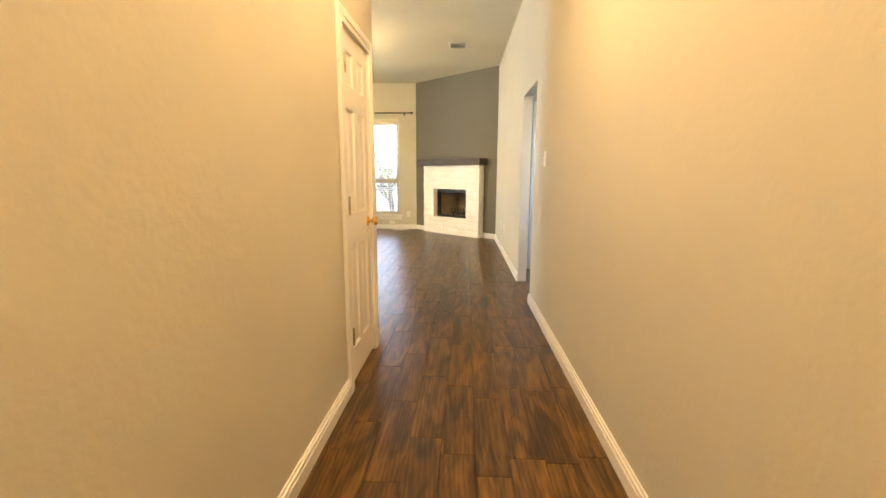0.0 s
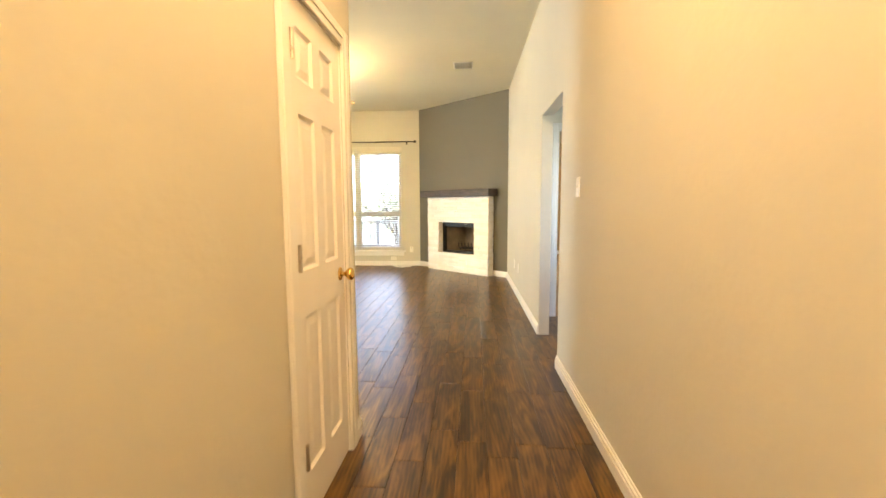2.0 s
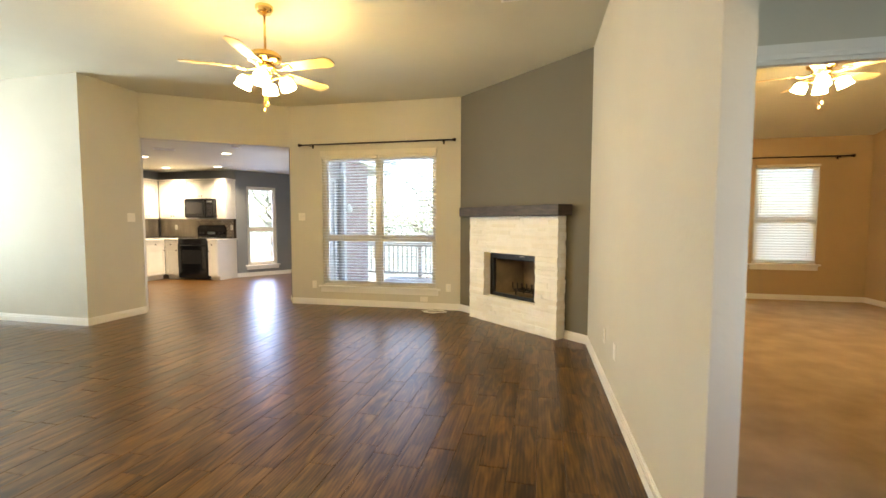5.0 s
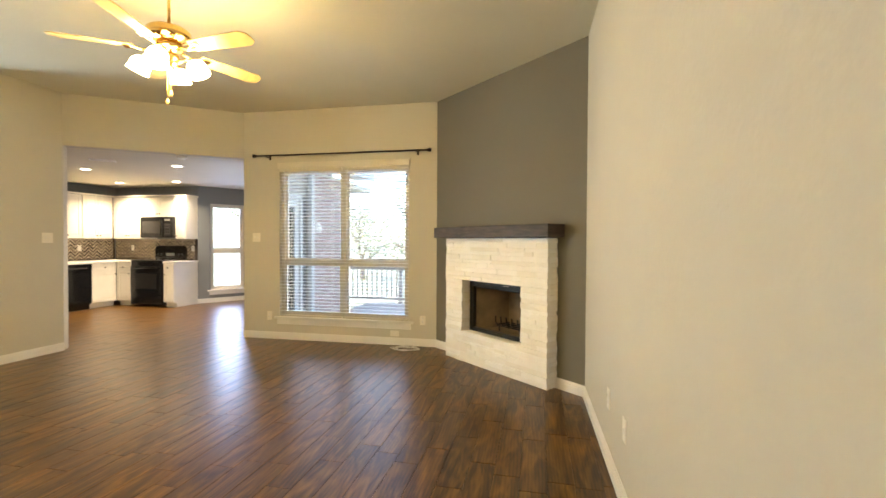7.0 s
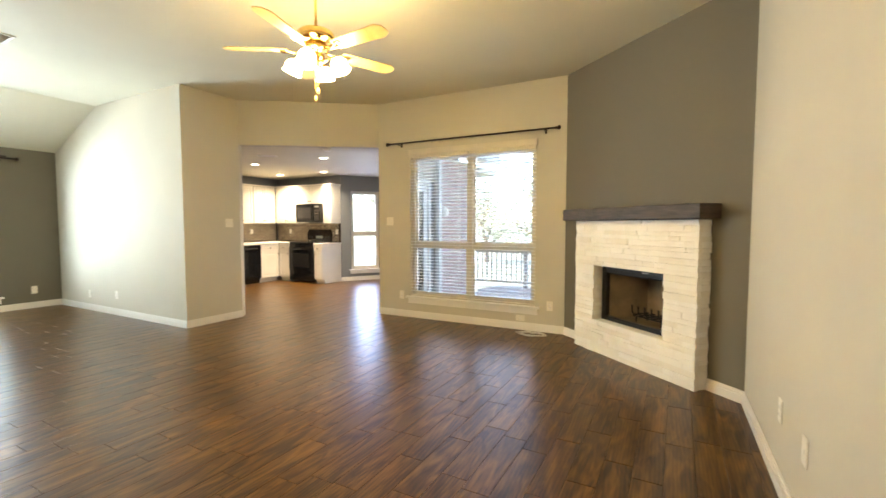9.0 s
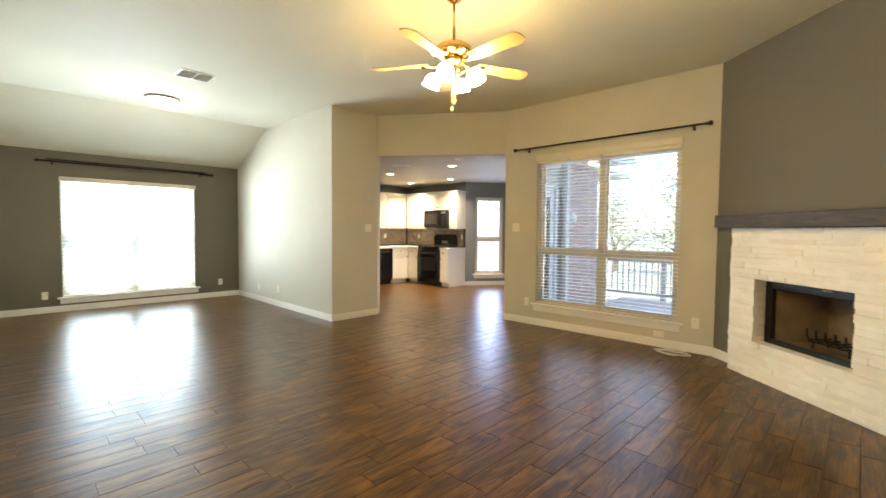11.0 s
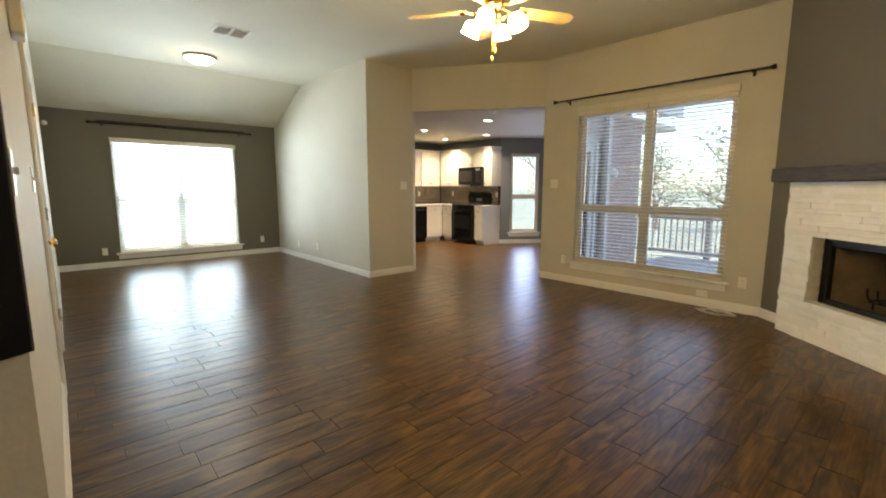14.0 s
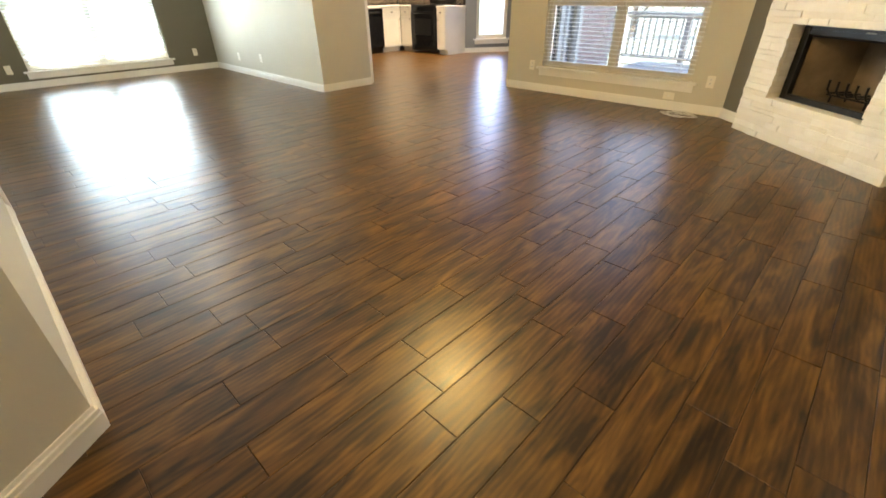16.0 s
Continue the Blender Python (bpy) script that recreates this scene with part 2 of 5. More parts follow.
CABLE = mat("white_cable", (0.75, 0.74, 0.70), 0.4, vary=0.04)


def leaf_mat():
    m = bpy.data.materials.new("leaves")
    m.use_nodes = True
    nt = m.node_tree
    out, b = nt.nodes["Material Output"], nt.nodes["Principled BSDF"]
    geo, ramp = nt.nodes.new("ShaderNodeNewGeometry"), nt.nodes.new("ShaderNodeValToRGB")
    ramp.color_ramp.elements[0].color, ramp.color_ramp.elements[1].color = (0.20, 0.24, 0.15, 1), (0.44, 0.43, 0.34, 1)
    nt.links.new(geo.outputs["Random Per Island"], ramp.inputs[0])
    nt.links.new(ramp.outputs[0], b.inputs["Base Color"])
    b.inputs["Roughness"].default_value = 0.6
    tl, mix = nt.nodes.new("ShaderNodeBsdfTranslucent"), nt.nodes.new("ShaderNodeMixShader")
    nt.links.new(ramp.outputs[0], tl.inputs[0])
    mix.inputs[0].default_value = 0.4
    nt.links.new(b.outputs[0], mix.inputs[1])
    nt.links.new(tl.outputs[0], mix.inputs[2])
    nt.links.new(mix.outputs[0], out.inputs[0])
    return m


LEAF = leaf_mat()


# ---- mesh helpers ----
def mesh_ob(name, bm, material, smooth=False):
    me = bpy.data.meshes.new(name)
    bm.to_mesh(me)
    bm.free()
    me.materials.append(material)
    if smooth:
        me.polygons.foreach_set("use_smooth", [True] * len(me.polygons))
    return new(name, me)


def part(name, bm, material, parent, label="", smooth=False):
    ob = mesh_ob(name, bm, material, smooth)
    ob.parent = parent
    if label:
        ob["label"] = label
    return ob


def thing(name, m, label, category, group="", kind=""):
    ob = new(name)
    ob.empty_display_size = 0.1
    ob.matrix_basis = m
    return tagged(ob, label, category, group, kind)


def box(bm, x0, y0, z0, x1, y1, z1, bevel=0.0, m=None):
    vs = [bm.verts.new((x, y, z)) for z in (z0, z1) for y in (y0, y1) for x in (x0, x1)]
    fs = [bm.faces.new([vs[i] for i in f]) for f in ((0, 2, 3, 1), (4, 5, 7, 6), (0, 1, 5, 4), (2, 6, 7, 3), (0, 4, 6, 2), (1, 3, 7, 5))]
    if bevel:
        es = list({e for f in fs for e in f.edges})
        r = bmesh.ops.bevel(bm, geom=es, offset=bevel, segments=2, affect="EDGES", profile=0.5)
        vs = list({v for f in r["faces"] for v in f.verts} | {v for v in vs if v.is_valid})
    if m is not None:
        bmesh.ops.transform(bm, matrix=m, verts=vs)
    return bm


def boxes(*rows, bevel=0.0):
    bm = bmesh.new()
    for r in rows:
        box(bm, *r, bevel=bevel)
    return bm


def prism(bm, quad, z0, z1):
    """A prism on a footprint of any number of points."""
    lo, hi = [bm.verts.new((*p, z0)) for p in quad], [bm.verts.new((*p, z1)) for p in quad]
    n = len(quad)
    bm.faces.new(lo[::-1])
    bm.faces.new(hi)
    for i in range(n):
        bm.faces.new((lo[i], lo[(i + 1) % n], hi[(i + 1) % n], hi[i]))


def lathe(bm, profile, m=None, seg=24):
    """A turned shape: profile rows of (radius, z)."""
    rings = []
    for r, z in profile:
        rings.append([bm.verts.new((r * math.cos(2 * math.pi * k / seg), r * math.sin(2 * math.pi * k / seg), z)) for k in range(seg)]
                     if r > 1e-5 else [bm.verts.new((0, 0, z))])
    for a, b in zip(rings, rings[1:]):
        for k in range(seg):
            j = (k + 1) % seg
            if len(a) == 1 and len(b) == 1:
                continue
            if len(a) == 1:
                bm.faces.new((a[0], b[j], b[k]))
            elif len(b) == 1:
                bm.faces.new((a[k], a[j], b[0]))
            else:
                bm.faces.new((a[k], a[j], b[j], b[k]))
    if m is not None:
        bmesh.ops.transform(bm, matrix=m, verts=[v for r in rings for v in r])
    bmesh.ops.recalc_face_normals(bm, faces=bm.faces[:])
    return bm


def tube(bm, pts, r, seg=8):
    """A round bar along a line of points."""
    rings = []
    pts = [Vector(p) for p in pts]
    for i, p in enumerate(pts):
        d = (pts[min(i + 1, len(pts) - 1)] - pts[max(i - 1, 0)]).normalized()
        q = d.to_track_quat("Z", "Y")
        rings.append([bm.verts.new(p + q @ Vector((r * math.cos(2 * math.pi * k / seg), r * math.sin(2 * math.pi * k / seg), 0))) for k in range(seg)])
    for a, b in zip(rings, rings[1:]):
        for k in range(seg):
            j = (k + 1) % seg
            bm.faces.new((a[k], a[j], b[j], b[k]))
    bm.faces.new(rings[0][::-1])
    bm.faces.new(rings[-1])
    return bm


# ---- walls ----
class Chain:
    """Walls round a space, its inside to the left of the way along the points."""

    def __init__(self, pts, thick, z1, closed=False):
        self.p, self.t, self.z1, self.closed = [Vector(p) for p in pts], thick, z1, closed
        n = len(pts)
        self.d = [(self.p[(i + 1) % n] - self.p[i]).normalized() for i in range(n if closed else n - 1)]
        self.n = [Vector((d.y, -d.x)) for d in self.d]
        self.m = []
        for i in range(n):
            a = self.n[i - 1] if (i > 0 or closed) else self.n[0]
            b = self.n[i % len(self.n)] if (i < n - 1 or closed) else self.n[-1]
            self.m.append((a + b) / (1 + a.dot(b)))

    def ends(self, i, s0, s1, off):
        n = len(self.p)
        a, b, L = self.p[i], self.p[(i + 1) % n], (self.p[(i + 1) % n] - self.p[i]).length
        q0 = a + self.m[i] * off if s0 <= 1e-6 else a + self.d[i] * s0 + self.n[i] * off
        q1 = b + self.m[(i + 1) % n] * off if s1 >= L - 1e-6 else a + self.d[i] * s1 + self.n[i] * off
        return q0, q1

    def wall(self, i, name, material, holes=(), label="", base=True, z1=None, thick=None):
        L = (self.p[(i + 1) % len(self.p)] - self.p[i]).length
        z1 = z1 or self.z1
        bm = bmesh.new()

        def slab(s0, s1, za, zb):
            if s1 - s0 < 1e-4 or zb - za < 1e-4:
                return
            a, b = self.ends(i, s0, s1, 0)
            c, d = self.ends(i, s0, s1, thick or self.t)
            prism(bm, [a, c, d, b], za, zb)
        s = 0
        for h0, h1, za, zb in sorted(holes):
            slab(s, h0, -0.05, z1)
            slab(h0, h1, -0.05, za)
            slab(h0, h1, zb, z1)
            s = h1
        slab(s, L, -0.05, z1)
        bmesh.ops.recalc_face_normals(bm, faces=bm.faces[:])
        ob = tagged(mesh_ob(name, bm, material), label or "painted textured drywall", "wall", kind="structure")
        if base:
            s = 0
            for h0, h1, za, zb in [h for h in sorted(holes) if h[2] <= 0.1] + [(L, L, 0, 0)]:
                if h0 - s > 0.02:
                    self.board(i, s, h0)
                s = h1
        return ob

    def board(self, i, s0, s1):
        bm = bmesh.new()
        for t, z0, z1 in ((0.017, 0.0, 0.060), (0.009, 0.060, 0.068), (0.014, 0.068, 0.080), (0.006, 0.080, 0.094)):
            a, b = self.ends(i, s0, s1, 0)
            c, d = self.ends(i, s0, s1, -t)
            prism(bm, [a, b, d, c], z0, z1)
        bmesh.ops.recalc_face_normals(bm, faces=bm.faces[:])
        tagged(mesh_ob("baseboard", bm, TRIM), "white painted moulded baseboard", "baseboard", kind="structure")

    def at(self, i, s, z=0.0):
        """A frame on the wall: x along it, y out of the room, z up."""
        p = self.p[i] + self.d[i] * s
        d, n = self.d[i], self.n[i]
        # x runs the other way, so that the frame is right-handed
        return Matrix(((-d.x, n.x, 0, p.x), (-d.y, n.y, 0, p.y), (0, 0, 1, z), (0, 0, 0, 1)))


CEILING = 3.045
main = Chain([(0.995, -2.2), (0.855, 7.297), (-0.770, 8.705), (-3.450, 8.647), (-5.040, 7.520), (-5.040, 6.728), (-8.520, 6.733),
              (-8.520, 3.305), (-1.045, 3.362), (-0.308, 2.290), (-0.340, -2.2)], 0.13, CEILING, True)
main.wall(0, "wall_east", WALL, [(5.495, 6.318, -0.06, 1.99)], "pale greige textured wall with a square doorless opening", thick=0.095)
FK = (Vector((0.855, 7.297)) - Vector((-0.770, 8.705))).length
main.wall(1, "wall_fireplace", ACCENT, [(0.60, 1.49, 0.31, 0.92)], "dark taupe accent wall behind the fireplace", base=False)
main.board(1, 0, 0.294)
main.board(1, 1.772, FK)
main.wall(2, "wall_north", WALL, [(0.355, 2.150, 0.30, 2.275)], "pale greige wall round the living room window")
main.wall(3, "wall_header", WALL, [(0, 1.948, -0.06, 2.43)], "pale greige header over the kitchen opening", base=False)
main.wall(4, "wall_pier", WALL, label="pale greige pier beside the kitchen opening")
main.wall(5, "wall_dining_side", WALL, label="pale greige wall washed by window light")
main.wall(6, "wall_west", ACCENT, [(0.76, 2.63, 0.22, 2.09)], "dark taupe wall round the dining window")
main.wall(7, "wall_south", WALL, [(4.36, 5.27, -0.06, 2.05)], "pale greige wall with the entry door")
main.wall(8, "wall_diagonal", WALL, label="short angled greige wall at the hall's end")
main.wall(9, "wall_hall", WALL, [(0.160, 0.728, -0.06, 1.918)], "warm-lit greige hall wall with a closet door")
main.wall(10, "wall_hall_end", WALL, label="plain greige hall end wall")

kit = Chain([(-3.58, 8.83), (-3.58, 11.20), (-4.4, 12.60), (-5.43, 12.65), (-6.45, 11.17), (-8.55, 11.17), (-8.55, 6.95), (-5.20, 6.95)], 0.13, 2.62)
kit.wall(0, "wall_patio", KITCHEN, [(0.22, 1.12, -0.06, 2.05)], "grey kitchen wall with the patio door")
for k in (1, 2):
    kit.wall(k, "wall_bay", KITCHEN, label="grey painted breakfast bay wall")
KL = Vector((1.02, 1.48)).length
BAY = KL - 0.585
kit.wall(3, "wall_bay_window", KITCHEN, [(BAY - 0.345, BAY + 0.345, 0.26, 2.10)], "grey bay wall round a narrow window")
kit.wall(4, "wall_kitchen_back", KITCHEN, label="grey kitchen wall above white cabinets", base=False)
kit.wall(5, "wall_kitchen_west", KITCHEN, label="grey kitchen wall above white cabinets", base=False)
kit.wall(6, "wall_kitchen_south", KITCHEN, label="plain grey kitchen wall", base=False)

BEDW = paint("bedroom_tan", (0.47, 0.35, 0.20), 0.6)
bed = Chain([(1.055, 4.83), (5.42, 4.83), (5.42, 10.78), (1.055, 10.78)], 0.03, 3.9, True)
bed.wall(0, "wall_bedroom_south", WALL, [(0.115, 0.915, -0.06, 1.98)], "pale wall with the bedroom doorway", base=False)
bed.wall(1, "wall_bedroom_east", BEDW, label="tan bedroom wall")
bed.wall(2, "wall_bedroom_north", BEDW, [(0.70, 1.62, 0.60, 2.23)], "tan bedroom wall with a window")
bed.wall(3, "wall_bedroom_west", BEDW, label="tan bedroom wall")
ves = Chain([(1.06, 3.05), (2.25, 3.05), (2.25, 4.79)], 0.08, 2.6)
# this opening is out of view and added to admit the vestibule lamp
ves.wall(0, "wall_vestibule_south", WALL, [(0.20, 0.94, 0.88, 2.12)], label="plain pale vestibule wall")
ves.wall(1, "wall_vestibule_east", WALL, label="plain pale vestibule wall")


def slab(name, rows, material, label, thick=0.1):
    """A ceiling or floor sheet on its lower outline, thickened upward."""
    bm = bmesh.new()
    lo, hi = [bm.verts.new(p) for p in rows], [bm.verts.new((p[0], p[1], p[2] + thick)) for p in rows]
    n = len(rows)
    bm.faces.new(lo[::-1])
    bm.faces.new(hi)
    for i in range(n):
        bm.faces.new((lo[i], lo[(i + 1) % n], hi[(i + 1) % n], hi[i]))
    bmesh.ops.recalc_face_normals(bm, faces=bm.faces[:])
    return tagged(mesh_ob(name, bm, material), label, "ceiling" if "ceil" in name else "floor", kind="structure")


BREAK = -7.13
slab("ceiling", [(BREAK, -2.4, CEILING), (1.03, -2.4, CEILING), (1.0, 8.9, CEILING), (BREAK, 8.9, CEILING)], CEIL, "flat pale textured ceiling")
slab("ceiling_slope", [(BREAK, 3.15, CEILING), (BREAK, 6.90, CEILING), (-8.70, 6.90, 2.40), (-8.70, 3.15, 2.40)], CEIL, "pale ceiling sloping down to the dining wall")
slab("ceiling_kitchen", [(-8.95, 6.9, KITCHEN_TOP), (-5.2, 6.9, KITCHEN_TOP), (-5.17, 7.60, KITCHEN_TOP), (-3.58, 8.73, KITCHEN_TOP), (-3.4, 8.85, KITCHEN_TOP), (-3.4, 13.1, KITCHEN_TOP), (-8.95, 13.1, KITCHEN_TOP)], CEIL, "flat pale kitchen ceiling")
slab("ceiling_bedroom", [(1.0, 7.6, 3.42), (5.45, 7.6, 3.42), (5.45, 10.8, 2.655), (1.0, 10.8, 2.655)], CEIL, "vaulted bedroom ceiling")
slab("ceiling_bedroom", [(1.0, 4.8, 3.42), (5.45, 4.8, 3.42), (5.45, 7.6, 3.42), (1.0, 7.6, 3.42)], CEIL, "vaulted bedroom ceiling")
slab("ceiling_vestibule", [(1.0, 2.95, 2.44), (2.35, 2.95, 2.44), (2.35, 4.85, 2.44), (1.0, 4.85, 2.44)], CEIL, "pale vestibule ceiling")
slab("subfloor", [(-8.9, -2.3, -0.12), (1.1, -2.3, -0.12), (2.3, 3.0, -0.12), (2.3, 4.81, -0.12), (0.95, 4.81, -0.12), (0.93, 7.36, -0.12), (-0.75, 8.83, -0.12), (-3.5, 8.78, -0.12),
                  (-3.5, 11.5, -0.12), (-4.6, 13.05, -0.12), (-5.75, 13.1, -0.12), (-6.8, 11.6, -0.12), (-8.9, 11.6, -0.12)], GROUT, "dark grout between the floor planks", 0.117)
slab("floor_carpet", [(1.0, 4.815, -0.12), (5.45, 4.815, -0.12), (5.45, 10.8, -0.12), (1.0, 10.8, -0.12)], CARPET, "tan cut-pile bedroom carpet", 0.128)


# ---- windows, blinds and doors ----
def window(name, m, w, h, depth, cols, rail, label, sill=True, apron=True):
    """A vinyl window in its opening: frame, mullion, meeting rails, panes, stool and apron."""
    win = thing(name, m, label, "window", kind="structure")
    f, y0, y1 = 0.045, depth - 0.075, depth - 0.01
    part("window_frame", boxes((-w / 2, y0, 0, -w / 2 + f, y1, h), (w / 2 - f, y0, 0, w / 2, y1, h), (-w / 2 + f, y0, h - f, w / 2 - f, y1, h),
                               (-w / 2 + f, y0, 0, w / 2 - f, y1, f), bevel=0.004), VINYL, win)
    cw = (w - 2 * f) / cols
    for c in range(cols):
        xa, xb = -w / 2 + f + c * cw, -w / 2 + f + (c + 1) * cw
        if c:
            part("mullion", boxes((xa - 0.032, y0 - 0.004, f, xa + 0.032, y1, h - f), bevel=0.004), VINYL, win)
            xa += 0.032
        if c < cols - 1:
            xb -= 0.032
        part("meeting_rail", boxes((xa, y0 + 0.008, rail - 0.022, xb, y1 - 0.006, rail + 0.022), bevel=0.004), VINYL, win)
        for z0, z1, yy in ((f, rail - 0.022, y0 + 0.022), (rail + 0.022, h - f, y0 + 0.045)):
            part("sash", boxes((xa, yy - 0.012, z0, xa + 0.03, yy + 0.012, z1), (xb - 0.03, yy - 0.012, z0, xb, yy + 0.012, z1),
                               (xa + 0.03, yy - 0.012, z0, xb - 0.03, yy + 0.012, z0 + 0.03), (xa + 0.03, yy - 0.012, z1 - 0.03, xb - 0.03, yy + 0.012, z1)), VINYL, win)
            p = part("pane", boxes((xa + 0.03, yy - 0.002, z0 + 0.03, xb - 0.03, yy + 0.002, z1 - 0.03)), GLASS, win)
            p.visible_shadow = False
    if sill:
        part("window_sill", boxes((-w / 2 - 0.06, -0.045, -0.022, w / 2 + 0.06, y0, 0.004), bevel=0.006), TRIM, win)
        if apron:
            part("apron", boxes((-w / 2 - 0.03, -0.016, -0.098, w / 2 + 0.03, -0.001, -0.023), (-w / 2 - 0.03, -0.022, -0.036, w / 2 + 0.03, -0.016, -0.023), bevel=0.003), TRIM, win)
    return win


def blind(m, w, h, tilt, material, label, wand=True):
    """A slatted blind hung from its headrail; the frame is the middle of its top edge."""
    b = thing("window_blind", m, label, "blind", "slatted window blinds")
    part("headrail", boxes((-w / 2, -0.028, -0.045, w / 2, 0.028, 0), bevel=0.004), VINYL, b)
    pitch = 0.0435
    n = int((h - 0.085) / pitch)
    bm = bmesh.new()
    for k in range(4):
        y0, y1 = -0.025 + k * 0.0125, -0.025 + (k + 1) * 0.0125
        za, zb = 0.004 - abs(y0) ** 2 * 6, 0.004 - abs(y1) ** 2 * 6
        vs = [bm.verts.new(p) for p in ((-w / 2 + 0.004, y0, za), (w / 2 - 0.004, y0, za), (w / 2 - 0.004, y1, zb), (-w / 2 + 0.004, y1, zb))]
        lo = [bm.verts.new((v.co.x, v.co.y, v.co.z - 0.0036)) for v in vs]
        bm.faces.new(vs)
        bm.faces.new(lo[::-1])
        for i in range(4):
            if i in (0, 2) and not ((i == 0 and k == 0) or (i == 2 and k == 3)):
                continue
            bm.faces.new((vs[i], lo[i], lo[(i + 1) % 4], vs[(i + 1) % 4]))
    bmesh.ops.remove_doubles(bm, verts=bm.verts[:], dist=1e-5)
    bmesh.ops.recalc_face_normals(bm, faces=bm.faces[:])
    first = None
    for k in range(n):
        if first is None:
            s = first = part("slat", bm, material, b)
        else:
            s = new("slat", first.data)
            s.parent = b
        s.matrix_basis = pose(random.uniform(-0.001, 0.001), 0, -0.066 - k * pitch, tilt + random.uniform(-1.5, 1.5), random.uniform(-0.08, 0.08), 0)
    part("bottom_rail", boxes((-w / 2 + 0.002, -0.024, -h, w / 2 - 0.002, 0.024, -h + 0.018), bevel=0.004), VINYL, b)
    for x in (-w / 2 + 0.14, w / 2 - 0.14):
        for y in (-0.027, 0.027):
            part("ladder_cord", boxes((x - 0.0012, y - 0.0012, -h + 0.018, x + 0.0012, y + 0.0012, -0.045)), WHITEP, b)
    if wand:
        part("tilt_wand", tube(bmesh.new(), [(-w / 2 + 0.07, -0.036, -0.03), (-w / 2 + 0.072, -0.038, -min(0.8, h * 0.5))], 0.004), WHITEP, b)
    return b


NS, NZ, NH, NW = 1.2525, 0.30, 1.975, 1.795
window("window_1", main.at(2, NS, NZ), NW, NH, 0.13, 2, 0.735, "wide two-light vinyl window with cream frame onto a deck")
for sx in (-1, 1):
    blind(main.at(2, NS, NZ + NH - 0.002) @ pose(sx * NW / 4, 0.022, 0), NW / 2 - 0.012, NH - 0.01, -3, SLAT, "white faux-wood blind with open slats at the living room window")
bm = boxes((-NW / 2 - 0.01, -0.032, 0, NW / 2 + 0.01, -0.001, 0.078), (-NW / 2 - 0.014, -0.037, 0.062, NW / 2 + 0.014, -0.032, 0.078), bevel=0.003)
val = tagged(mesh_ob("blind_valance", bm, VINYL), "cream moulded valance above the living room blinds", "valance")
val.matrix_basis = main.at(2, NS, NZ + NH - 0.004)

DS, DZ, DH, DW = 1.695, 0.22, 1.87, 1.87
window("window_2", main.at(6, DS, DZ), DW, DH, 0.13, 2, 0.85, "wide dining window glaring with daylight")
blind(main.at(6, DS, DZ + DH - 0.002) @ pose(0, 0.022, 0), DW - 0.02, DH - 0.01, -24, SLATT, "white sunlit blind with tilted slats at the dining window", False)
bm = boxes((-DW / 2 - 0.005, -0.03, 0, DW / 2 + 0.005, -0.001, 0.07), bevel=0.004)
tagged(mesh_ob("blind_valance", bm, VINYL), "cream valance above the dining blinds", "valance").matrix_basis = main.at(6, DS, DZ + DH - 0.072)

window("window_3", kit.at(3, BAY, 0.26), 0.69, 1.84, 0.12, 1, 0.84, "narrow single-hung breakfast bay window")

BZ = 0.60
window("window_4", bed.at(2, 1.16, BZ), 0.92, 1.63, 0.10, 1, 0.75, "bedroom window with white frame")
blind(bed.at(2, 1.16, BZ + 1.628) @ pose(0, -0.005, 0), 0.90, 1.62, 52, SLAT, "white bedroom blind with half-open slats")


